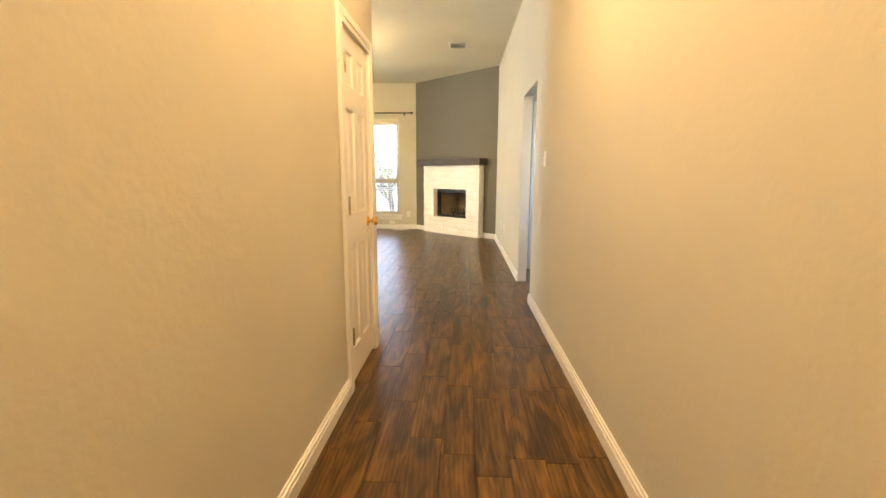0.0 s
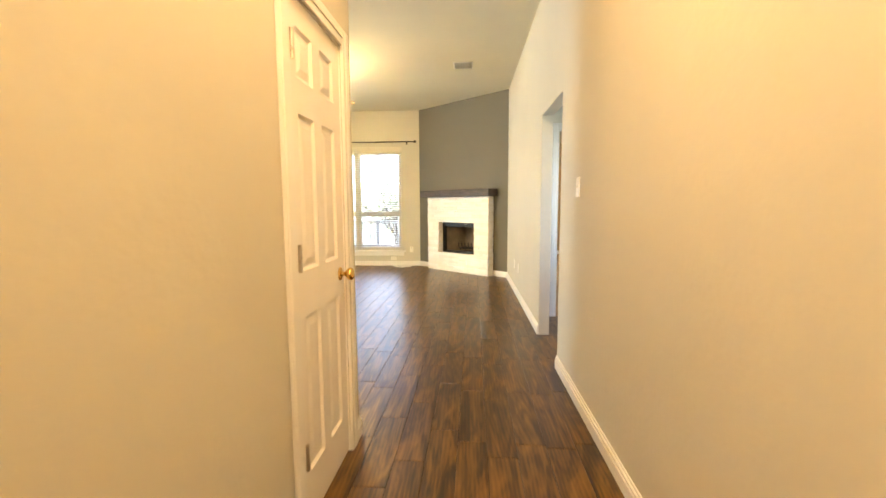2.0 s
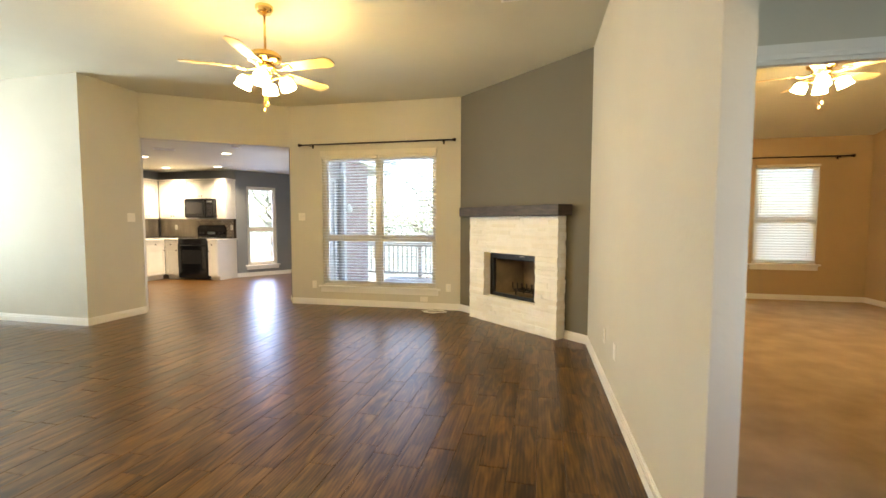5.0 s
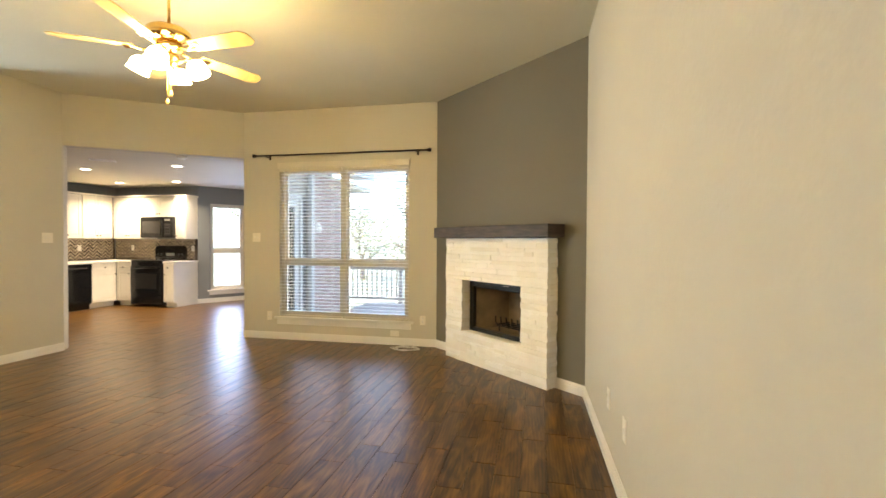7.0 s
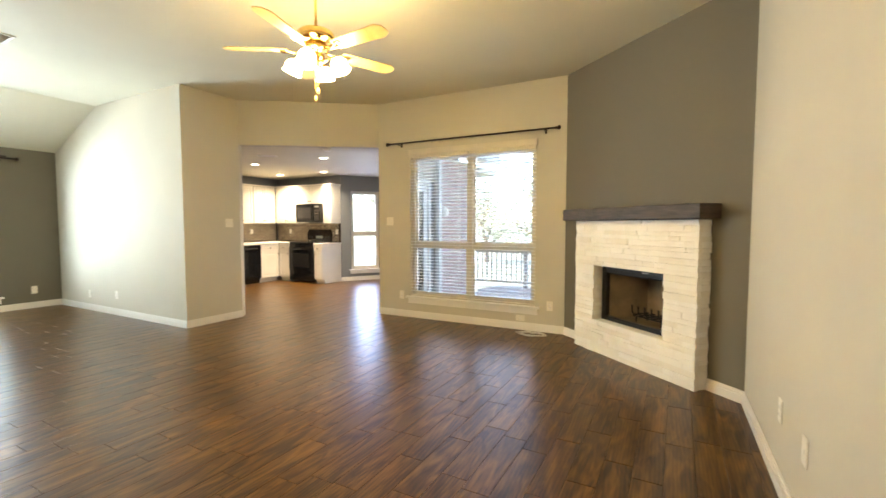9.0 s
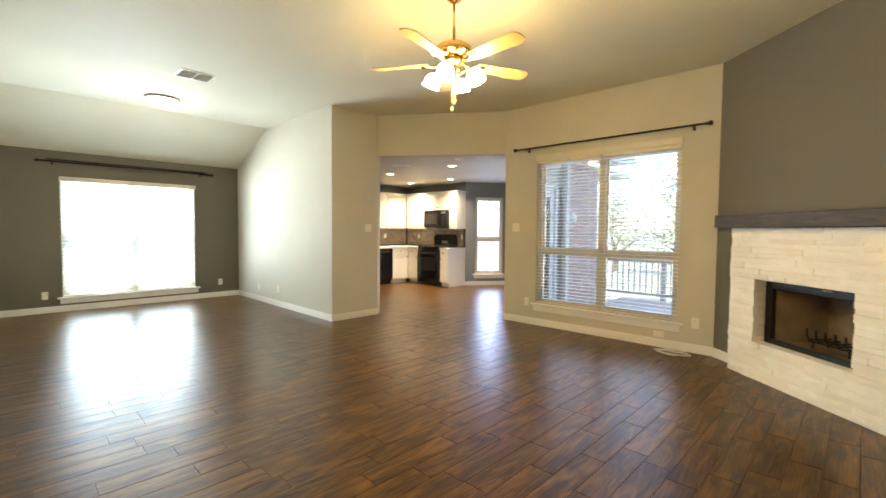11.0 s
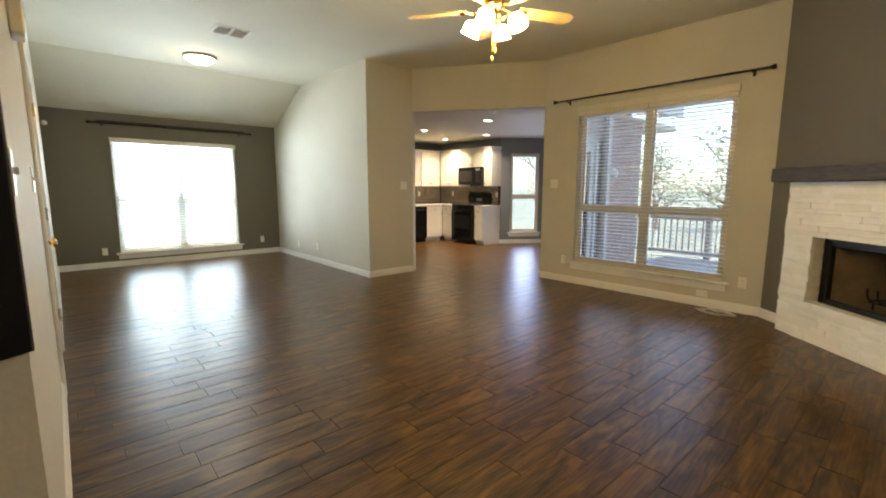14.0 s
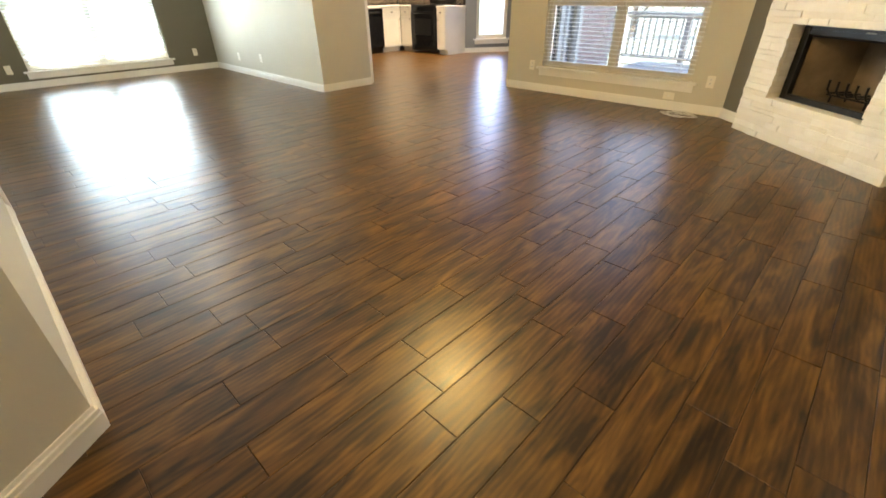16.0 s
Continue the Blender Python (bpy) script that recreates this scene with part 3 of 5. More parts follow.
def panel_door(name, m, w, h, label, hinge=-1, knob="knob", yoff=0.0):
    """A six-panel leaf in its cased opening; the frame is the middle of the opening's foot on the wall's face."""
    d = thing(name, m, label, "door", kind="structure")
    t0, t1 = yoff + 0.006, yoff + 0.041
    x0, x1 = -w / 2 + 0.004, w / 2 - 0.004
    st, mid = w * 0.155, w * 0.14
    rails = [(0.008, 0.20), (h * 0.415, h * 0.504), (h * 0.795, h * 0.858), (h * 0.948, h - 0.004)]
    leaf = part("door_leaf", boxes((x0, t0, 0.008, x0 + st, t1, h - 0.004), (x1 - st, t0, 0.008, x1, t1, h - 0.004),
                                   *[(x0 + st, t0, a, x1 - st, t1, b) for a, b in rails],
                                   *[(-mid / 2, t0, rails[k][1], mid / 2, t1, rails[k + 1][0]) for k in range(3)]), DOORW, d)
    for k in range(3):
        za, zb = rails[k][1], rails[k + 1][0]
        for xa, xb in ((x0 + st, -mid / 2), (mid / 2, x1 - st)):
            bm = bmesh.new()
            rings = []
            for inset, y in ((0, t0 + 0.001), (0.010, t0 + 0.010), (0.018, t0 + 0.010), (0.042, t0 + 0.003)):
                rings.append([bm.verts.new(p) for p in ((xa + inset, y, za + inset), (xb - inset, y, za + inset), (xb - inset, y, zb - inset), (xa + inset, y, zb - inset))])
            for a, b in zip(rings, rings[1:]):
                for i in range(4):
                    bm.faces.new((a[i], a[(i + 1) % 4], b[(i + 1) % 4], b[i]))
            bm.faces.new(rings[-1])
            bmesh.ops.recalc_face_normals(bm, faces=bm.faces[:])
            part("door_panel", bm, DOORW, leaf)
    c = 0.074
    for xa, xb, s in ((-w / 2 - c, -w / 2, -1), (w / 2, w / 2 + c, 1)):
        part("casing", boxes((xa, -0.016, 0, xb, -0.001, h + c), (xa + (0.004 if s < 0 else 0.030), -0.021, 0, xb - (0.030 if s < 0 else 0.004), -0.016, h + c - 0.004), bevel=0.003), TRIM, d)
    part("casing", boxes((-w / 2, -0.0155, h, w / 2, -0.001, h + c), (-w / 2, -0.0205, h + 0.030, w / 2, -0.0155, h + c - 0.005), bevel=0.003), TRIM, d)
    part("door_jamb", boxes((-w / 2 - 0.001, 0.0, 0, -w / 2 + 0.003, 0.129, h), (w / 2 - 0.003, 0.0, 0, w / 2 + 0.001, 0.129, h), (-w / 2 + 0.003, 0.0, h - 0.003, w / 2 - 0.003, 0.129, h + 0.001),
                            (-w / 2 + 0.003, t1 + 0.002, 0, w / 2 - 0.003, t1 + 0.012, h - 0.003)), TRIM, d)
    for z in (0.305, h * 0.533, h - 0.19):
        xh = hinge * (w / 2 - 0.006)
        bm = boxes((min(xh, xh - hinge * 0.026), t0 - 0.003, z - 0.045, max(xh, xh - hinge * 0.026), t0 - 0.0005, z + 0.045))
        tube(bm, [(xh, -0.019, z - 0.048), (xh, -0.019, z + 0.048)], 0.0075)
        box(bm, xh - 0.002, -0.016, z - 0.045, xh + 0.002, t0 - 0.001, z + 0.045)
        part("hinge", bm, NICKEL, d, "dull brass butt hinge")
    xk = -hinge * (w / 2 - 0.065)
    bm = lathe(bmesh.new(), [(0, 0), (0.030, 0), (0.031, 0.004), (0.026, 0.008), (0.011, 0.011), (0.010, 0.026), (0.018, 0.031), (0.027, 0.041), (0.029, 0.050), (0.025, 0.060), (0.013, 0.066), (0, 0.067)],
               Matrix.Translation((xk, t0, h * 0.465)) @ pose(0, 0, 0, 90, 0, 0), 24)
    part("door_knob", bm, BRASS, d, "polished brass knob", True)
    return d


panel_door("door_1", main.at(9, 0.444), 0.568, 1.918, "closed white six-panel closet door in the hall")
en = panel_door("door_2", main.at(7, 4.815), 0.91, 2.05, "closed white six-panel entry door", 1)
bm = lathe(bmesh.new(), [(0, 0), (0.028, 0), (0.028, 0.012), (0.012, 0.014), (0.012, 0.022), (0, 0.022)], Matrix.Translation((-0.39, 0.006, 1.16)) @ pose(0, 0, 0, 90, 0, 0), 20)
part("deadbolt", bm, BRASS, en, "brass deadbolt", True)

# bedroom doorway casing, no leaf seen
dw = thing("door_3", bed.at(0, 0.515), "white cased doorway with its door standing out of sight", "door", kind="structure")
bm = bmesh.new()
m4 = Matrix(((1, 0, 0, 1.57), (0, 1, 0, 4.79), (0, 0, 1, 0), (0, 0, 0, 1)))
dw.matrix_basis = m4
for xa, xb in ((-0.465, -0.40), (0.40, 0.465)):
    part("casing", boxes((xa, -0.006, 0, xb, 0.008, 2.045), (xa + 0.012, -0.012, 0, xb - 0.012, -0.006, 2.04), bevel=0.003), TRIM, dw)
part("casing", boxes((-0.40, -0.006, 1.98, 0.40, 0.008, 2.045), (-0.40, -0.012, 2.00, 0.40, -0.006, 2.035), bevel=0.003), TRIM, dw)
part("door_jamb", boxes((-0.402, 0.009, 0, -0.385, 0.045, 1.98), (0.385, 0.009, 0, 0.402, 0.045, 1.98), (-0.385, 0.009, 1.963, 0.385, 0.045, 1.982)), TRIM, dw)

# ---- fireplace ----
FM = Matrix.Translation((0.855, 7.297, 0)) @ Matrix(((main.d[1].x, -main.n[1].x, 0, 0), (main.d[1].y, -main.n[1].y, 0, 0), (0, 0, 1, 0), (0, 0, 0, 1)))
fire = thing("fireplace", FM, "white stacked-stone fireplace with a black metal firebox", "fireplace")
K0, K1, ZT, FD = 0.294, 1.772, 1.352, 0.138
O0, O1, OZ0, OZ1 = 0.612, 1.482, 0.330, 0.897
part("backing", boxes((K0 + 0.02, 0.0, 0, O0 - 0.03, FD - 0.02, ZT), (O1 + 0.03, 0.0, 0, K1 - 0.02, FD - 0.02, ZT), (O0 - 0.03, 0.0, 0, O1 + 0.03, FD - 0.02, OZ0 - 0.02),
                      (O0 - 0.03, 0.0, OZ1 + 0.02, O1 + 0.03, FD - 0.02, ZT)), LEDGER, fire)
rs = random.Random(5)


def stone(x0, x1, z0, z1, y0, y1, axis):
    """One split-face ledger stone; axis: the way it faces (y, or -x/+x on a return)."""
    bm = bmesh.new()
    g, j = 0.0002, 0.0014
    lo = [(x0 + g, z0 + g), (x1 - g, z0 + g), (x1 - g, z1 - g), (x0 + g, z1 - g)]
    hi = [(a + rs.uniform(0, j) * (1 if k in (0, 3) else -1), b + rs.uniform(0, j) * (1 if k < 2 else -1)) for k, (a, b) in enumerate(lo)]
    push = [y1 + rs.uniform(-0.003, 0.003) for _ in range(4)]
    if axis == "y":
        A, B = [(a, y0, b) for a, b in lo], [(a, push[k], b) for k, (a, b) in enumerate(hi)]
    else:
        A, B = [(y0, a, b) for a, b in lo], [(y1 + (push[k] - y1) * 1.0, a, b) for k, (a, b) in enumerate(hi)]
    va, vb = [bm.verts.new(p) for p in A], [bm.verts.new(p) for p in B]
    bm.faces.new(va[::-1])
    c = bm.verts.new(sum((v.co for v in vb), Vector()) / 4 + (Vector((0, rs.uniform(0, 0.006), 0)) if axis == "y" else Vector((rs.uniform(0, 0.004) * (1 if y1 > y0 else -1), 0, 0))))
    for i in range(4):
        bm.faces.new((va[i], va[(i + 1) % 4], vb[(i + 1) % 4], vb[i]))
        bm.faces.new((vb[i], vb[(i + 1) % 4], c))
    bmesh.ops.recalc_face_normals(bm, faces=bm.faces[:])
    part("stone", bm, STONE, fire)


def course(z0, z1, spans):
    for a, b in spans:
        x = a
        while x < b - 1e-4:
            ln = rs.choice((0.12, 0.18, 0.24, 0.32, 0.40)) * rs.uniform(0.85, 1.15)
            e = b if b - x - ln < 0.09 else x + ln
            stone(x, e, z0, z1, FD - 0.03, FD + rs.choice((-0.005, -0.002, -0.001, 0.001, 0.003, 0.007)), "y")
            x = e


zs = [0.0]
for zstop, cnt in ((OZ0, 7), (OZ1, 12), (ZT, 10)):
    z0 = zs[-1]
    cuts = sorted(rs.uniform(0.75, 1.25) for _ in range(cnt))
    rs.shuffle(cuts)
    tot = sum(cuts)
    for c in cuts:
        zs.append(zs[-1] + c / tot * (zstop - z0))
for z0, z1 in zip(zs, zs[1:]):
    inside = z0 > OZ0 - 0.01 and z1 < OZ1 + 0.01
    course(z0, z1, [(K0, O0), (O1, K1)] if inside else [(K0, K1)])
    stone(0.002, FD - 0.031, z0, z1, K0 + 0.03, K0 + rs.uniform(-0.004, 0.006), "x")
    stone(0.002, FD - 0.031, z0, z1, K1 - 0.03, K1 - rs.uniform(-0.004, 0.006), "x")
    if inside:
        stone(0.028, FD - 0.031, z0, z1, O0 - 0.03, O0 + rs.uniform(-0.004, 0.004), "x")
        stone(0.028, FD - 0.031, z0, z1, O1 + 0.03, O1 - rs.uniform(-0.004, 0.004), "x")
part("opening_sill", boxes((O0, 0.028, OZ0 - 0.02, O1, FD - 0.004, OZ0 + 0.002)), STONE, fire)
part("opening_head", boxes((O0, 0.028, OZ1 - 0.002, O1, FD - 0.004, OZ1 + 0.02)), STONE, fire)
ins = part("firebox_frame", boxes((O0 + 0.002, -0.02, OZ0 + 0.003, O0 + 0.065, 0.026, OZ1 - 0.003), (O1 - 0.065, -0.02, OZ0 + 0.003, O1 - 0.002, 0.026, OZ1 - 0.003),
                                  (O0 + 0.065, -0.02, OZ1 - 0.075, O1 - 0.065, 0.026, OZ1 - 0.003), (O0 + 0.065, -0.02, OZ0 + 0.003, O1 - 0.065, 0.026, OZ0 + 0.045), bevel=0.004), BLACK, fire, "black metal firebox surround")
part("louvre", boxes((O0 + 0.07, 0.027, OZ1 - 0.05, O1 - 0.07, 0.031, OZ1 - 0.035)), BLACK, ins)
XB0, XB1 = O0 + 0.15, O1 - 0.15
bm = bmesh.new()
prism(bm, [(O0 + 0.04, -0.021), (O0 + 0.07, -0.021), (XB0 + 0.02, -0.42), (XB0 - 0.02, -0.42)], OZ0 + 0.02, OZ1 + 0.05)
part("side_panel", bm, FIREBRICK, fire, "soot-stained tan refractory panel")
bm = bmesh.new()
prism(bm, [(O1 - 0.07, -0.021), (O1 - 0.04, -0.021), (XB1 + 0.02, -0.42), (XB1 - 0.02, -0.42)], OZ0 + 0.02, OZ1 + 0.05)
part("side_panel", bm, FIREBRICK, fire)
part("back_panel", boxes((XB0 - 0.03, -0.46, OZ0 + 0.02, XB1 + 0.03, -0.421, OZ1 + 0.05)), FIREBRICK, fire, "tan refractory brick panel")
part("hearth_pan", boxes((O0 + 0.05, -0.42, OZ0 - 0.01, O1 - 0.05, -0.021, OZ0 + 0.02)), FIREBRICK, fire)
part("smoke_hood", boxes((O0 + 0.04, -0.46, OZ1 + 0.05, O1 - 0.04, -0.0, OZ1 + 0.07)), BLACK, fire)
part("mesh_rod", tube(bmesh.new(), [(O0 + 0.06, -0.012, OZ1 - 0.085), (O1 - 0.06, -0.012, OZ1 - 0.085)], 0.005), BLACK, fire)
part("damper_handle", tube(bmesh.new(), [(O0 + 0.32, 0.03, OZ1 - 0.03), (O0 + 0.32, 0.045, OZ1 - 0.03), (O0 + 0.25, 0.045, OZ1 - 0.03)], 0.004), NICKEL, fire)

gr = thing("fire_grate", FM @ pose((O0 + O1) / 2 - 0.02, -0.21, OZ0 + 0.02), "black iron fire grate inside the firebox", "fire grate")
for k in range(5):
    x = -0.16 + k * 0.08
    part("bar", tube(bmesh.new(), [(x, -0.10, 0.07), (x, 0.09, 0.07), (x, 0.115, 0.10), (x, 0.12, 0.17)], 0.008), BLACK, gr)
for y in (-0.07, 0.07):
    part("cross_bar", tube(bmesh.new(), [(-0.19, y, 0.055), (0.19, y, 0.055)], 0.007), BLACK, gr)
for x in (-0.15, 0.15):
    for y in (-0.07, 0.07):
        part("leg", tube(bmesh.new(), [(x, y, 0), (x, y, 0.055)], 0.008), BLACK, gr)

bm = boxes((0.22, 0.001, ZT + 0.004, 1.886, 0.235, 1.474), bevel=0.006)
bmesh.ops.subdivide_edges(bm, edges=[e for e in bm.edges if abs(e.verts[0].co.x - e.verts[1].co.x) > 1], cuts=40)
for v in bm.verts:
    if v.co.y > 0.1:
        v.co.y += noise.noise(v.co * 7) * 0.004
        v.co.z += noise.noise(v.co * 9 + Vector((3, 1, 7))) * 0.003
mt = tagged(mesh_ob("mantel_shelf", bm, MANTEL), "dark brown rough-sawn timber mantel shelf", "mantel")
mt.matrix_basis = FM


# ---- small wall things ----
def plate(m, kind, label, w=0.073, h=0.117):
    """A wall plate; the frame is the plate's middle on the wall, y out of the room."""
    names = {"switch": "light_switch", "outlet": "wall_outlet", "jack": "wall_plate"}
    p = thing(names[kind], m, label, "switch" if kind == "switch" else "outlet", "white wall plates")
    part("cover", boxes((-w / 2, -0.006, -h / 2, w / 2, -0.0005, h / 2), bevel=0.002), PLATE, p)
    if kind == "switch":
        n = max(1, round(w / 0.06))
        for k in range(n):
            x = (k - (n - 1) / 2) * 0.046
            part("toggle", boxes((x - 0.005, -0.016, -0.004, x + 0.005, -0.006, 0.014), bevel=0.001), WHITEP, p)
    elif kind == "outlet":
        for z in (-0.02, 0.02):
            s = part("socket", boxes((-0.016, -0.0085, z - 0.014, 0.016, -0.006, z + 0.014), bevel=0.001), WHITEP, p)
            part("slots", boxes((-0.007, -0.0092, z - 0.003, -0.005, -0.0086, z + 0.007), (0.005, -0.0092, z - 0.003, 0.007, -0.0086, z + 0.007)), BRONZE, s)
    else:
        part("jack", boxes((-0.010, -0.009, -0.010, 0.010, -0.006, 0.010), bevel=0.001), WHITEP, p)
    return p


plate(main.at(4, 7.52 - 7.35, 1.335), "switch", "cream double light switch on the pier", 0.115)
plate(main.at(2, 3.26 - 0.770, 1.36), "switch", "cream double light switch beside the kitchen opening", 0.115)
plate(main.at(2, 3.065 - 0.770, 0.31), "outlet", "white outlet under the living room switch")
plate(main.at(2, 0.945 - 0.770, 0.325), "outlet", "white outlet near the fireplace")
plate(main.at(2, 1.31 - 0.770, 0.145), "jack", "low white cable plate above the baseboard", 0.115, 0.073)
plate(main.at(0, 6.18 + 2.2, 0.385), "outlet", "white outlet on the east wall")
plate(main.at(0, 5.74 + 2.2, 0.385), "jack", "white cable plate on the east wall")
plate(main.at(0, 2.80 + 2.2, 1.305), "switch", "white light switch in the hall")
plate(main.at(6, 6.733 - 6.39, 0.285), "outlet", "white outlet on the dark dining wall")
plate(main.at(6, 6.733 - 3.90, 0.265), "outlet", "white outlet on the dark dining wall")
plate(main.at(5, -5.04 + 6.75, 0.29), "outlet", "white outlet on the dining side wall")
plate(main.at(5, -5.04 + 7.55, 0.25), "jack", "white cable plate on the dining side wall")
plate(main.at(7, 7.49 - 0.22, 1.33), "switch", "white light switch by the angled wall")
plate(main.at(7, 8.52 - 2.6, 1.33), "switch", "white light switch by the entry door", 0.115)
plate(bed.at(2, 5.42 - 2.81, 0.28), "outlet", "white outlet on the tan bedroom wall")

th = thing("thermostat", main.at(7, 8.52 - 2.30, 2.01), "tall cream wall controller with a small grey display", "thermostat")
part("case", boxes((-0.060, -0.050, -0.094, 0.060, -0.0005, 0.094), bevel=0.008), PLATE, th)
part("display", boxes((-0.028, -0.0518, -0.020, 0.028, -0.0502, 0.040)), SCREEN, th, "grey display window")
part("bottom_cap", boxes((-0.052, -0.046, -0.102, 0.052, -0.004, -0.0945), bevel=0.002), WHITEP, th)
al = thing("alarm_sounder", main.at(7, 8.52 - 2.30, 2.185), "round cream alarm sounder on the wall", "alarm")
part("body", lathe(bmesh.new(), [(0, 0), (0.050, 0), (0.052, 0.020), (0.046, 0.042), (0.028, 0.056), (0, 0.060)], pose(0, -0.0005, 0, 90, 0, 0), 24), PLATE, al, smooth=True)
ms = thing("wall_sensor", main.at(6, 3.428 - 0.05, 2.24), "small white alarm sensor in the dining corner", "sensor")
part("body", lathe(bmesh.new(), [(0, 0), (0.03, 0), (0.034, 0.02), (0.028, 0.045), (0, 0.055)], pose(0, -0.0005, 0, 90, 0, 0), 16), WHITEP, ms, smooth=True)

# plain near-black board standing in for a dark area of unknown nature
dp = thing("wall_panel", main.at(8, 0.40, 0.925), "tall plain near-black board with a brown edge strip on the angled wall", "wall panel")
part("board", boxes((-0.36, -0.030, 0.0, 0.392, -0.002, 1.45), bevel=0.004), NEARBLACK, dp)
part("edge_strip", boxes((0.3925, -0.026, 0.0, 0.397, -0.002, 1.45)), MANTEL, dp, "reddish brown edge strip")


# ---- curtain rods ----
def rod(m, length, label, off=0.10, thick=0.0105, double=False):
    r = thing("curtain_rod", m, label, "curtain rod")
    part("pole", tube(bmesh.new(), [(-length / 2, -off, 0), (length / 2, -off, 0)], thick, 12), BRONZE, r, smooth=True)
    if double:
        part("back_pole", tube(bmesh.new(), [(-length / 2 + 0.06, -off * 0.45, 0.034), (length / 2 - 0.06, -off * 0.45, 0.034)], thick * 0.75, 12), BRONZE, r, "thinner rear pole", True)
    for s in (-1, 1):
        prof = [(0, 0), (0.014, 0.0), (0.016, 0.012), (0.011, 0.018), (0.022, 0.030), (0.026, 0.044), (0.020, 0.058), (0, 0.066)]
        part("finial", lathe(bmesh.new(), prof, Matrix.Translation((s * length / 2, -off, 0)) @ pose(0, 0, 0, 0, s * 90, 0), 16), BRONZE, r, smooth=True)
        x = s * (length / 2 - 0.13)
        b = part("bracket", tube(bmesh.new(), [(x, -0.004, -0.01), (x, -off + 0.01, -0.016), (x, -off, -0.014)], 0.006), BRONZE, r)
        part("bracket_plate", boxes((x - 0.014, -0.005, -0.04, x + 0.014, -0.0005, 0.025), bevel=0.001), BRONZE, b)
    return r


rod(main.at(2, 2.035 - 0.770, 2.435), 2.30, "dark bronze curtain rod with ball finials above the window")
rod(main.at(6, 6.733 - 5.045, 2.30), 2.30, "dark bronze double curtain rod above the dining window", thick=0.014, double=True)
rod(bed.at(2, 1.16, 2.335), 1.62, "dark bronze curtain rod in the bedroom", off=0.08)

# ---- loose cable ----
pts = []
for k in range(90):
    a = k * 0.42
    r = 0.075 + 0.018 * math.sin(k * 1.3) + 0.0004 * k
    pts.append((1.6 * r * math.cos(a), r * math.sin(a), 0.004 + 0.0045 * (a / (2 * math.pi)) * 0.6 + 0.003 * math.sin(k)))
pts += [(0.0, 0.14, 0.02), (-0.12, 0.19, 0.008), (-0.19, 0.20, 0.05), (-0.205, 0.205, 0.12)]
cb = tagged(mesh_ob("coiled_cable", tube(bmesh.new(), pts, 0.0032, 6), CABLE, True), "loose coil of white cable on the floor", "cable")
cb.matrix_basis = pose(-1.10, 8.50, 0, 0, 0, 1)


# ---- ceiling things ----
def vent(m, w, d, label, halves=1):
    v = thing("ceiling_vent", m, label, "vent", "ceiling registers")
    part("frame", boxes((-w / 2, -d / 2, -0.010, -w / 2 + 0.022, d / 2, -0.0005), (w / 2 - 0.022, -d / 2, -0.010, w / 2, d / 2, -0.0005), (-w / 2 + 0.022, -d / 2, -0.010, w / 2 - 0.022, -d / 2 + 0.022, -0.0005),
                        (-w / 2 + 0.022, d / 2 - 0.022, -0.010, w / 2 - 0.022, d / 2, -0.0005), bevel=0.002), WHITEP, v)
    part("backing", boxes((-w / 2 + 0.022, -d / 2 + 0.022, -0.002, w / 2 - 0.022, d / 2 - 0.022, -0.0006)), SCREEN, v, "grey duct behind the slats")
    if halves > 1:
        part("divider", boxes((-0.012, -d / 2 + 0.022, -0.010, 0.012, d / 2 - 0.022, -0.002)), WHITEP, v)
    n = int((d - 0.05) / 0.018)
    for k in range(n):
        y = -d / 2 + 0.034 + k * 0.018
        bm = bmesh.new()
        box(bm, -w / 2 + 0.022, -0.007, -0.0008, w / 2 - 0.022, 0.007, 0.0008, m=Matrix.Translation((0, y, -0.0075)) @ pose(0, 0, 0, 38, 0, 0))
        part("slat", bm, WHITEP, v)
    return v


vent(pose(-5.17, 5.055, CEILING, 0, 0, 90), 0.36, 0.30, "white two-section ceiling register", 2)
vent(pose(0.155, 6.06, CEILING, 0, 0, 0), 0.26, 0.26, "white square ceiling register above the living room")
vent(pose(-5.59, 8.46, KITCHEN_TOP, 0, 0, 45), 0.30, 0.16, "white kitchen ceiling register")
sd = thing("smoke_detector", pose(-4.24, 8.43, KITCHEN_TOP), "round white smoke detector on the kitchen ceiling", "smoke detector")
part("body", lathe(bmesh.new(), [(0, -0.04), (0.045, -0.04), (0.062, -0.028), (0.065, -0.0005), (0, -0.0005)], None, 24), WHITEP, sd, smooth=True)
for cx, cy in CANS:
    c = thing("recessed_light", pose(cx, cy, KITCHEN_TOP), "lit recessed can light in the kitchen ceiling", "ceiling light", "recessed lights")
    part("trim_ring", lathe(bmesh.new(), [(0.066, -0.004), (0.070, -0.008), (0.088, -0.006), (0.092, -0.0005), (0.066, -0.0005)], None, 28), WHITEP, c, smooth=True)
    part("lens", lathe(bmesh.new(), [(0, -0.003), (0.066, -0.003), (0.066, -0.0006), (0, -0.0006)], None, 28), CANLIGHT, c, "glowing frosted lens")


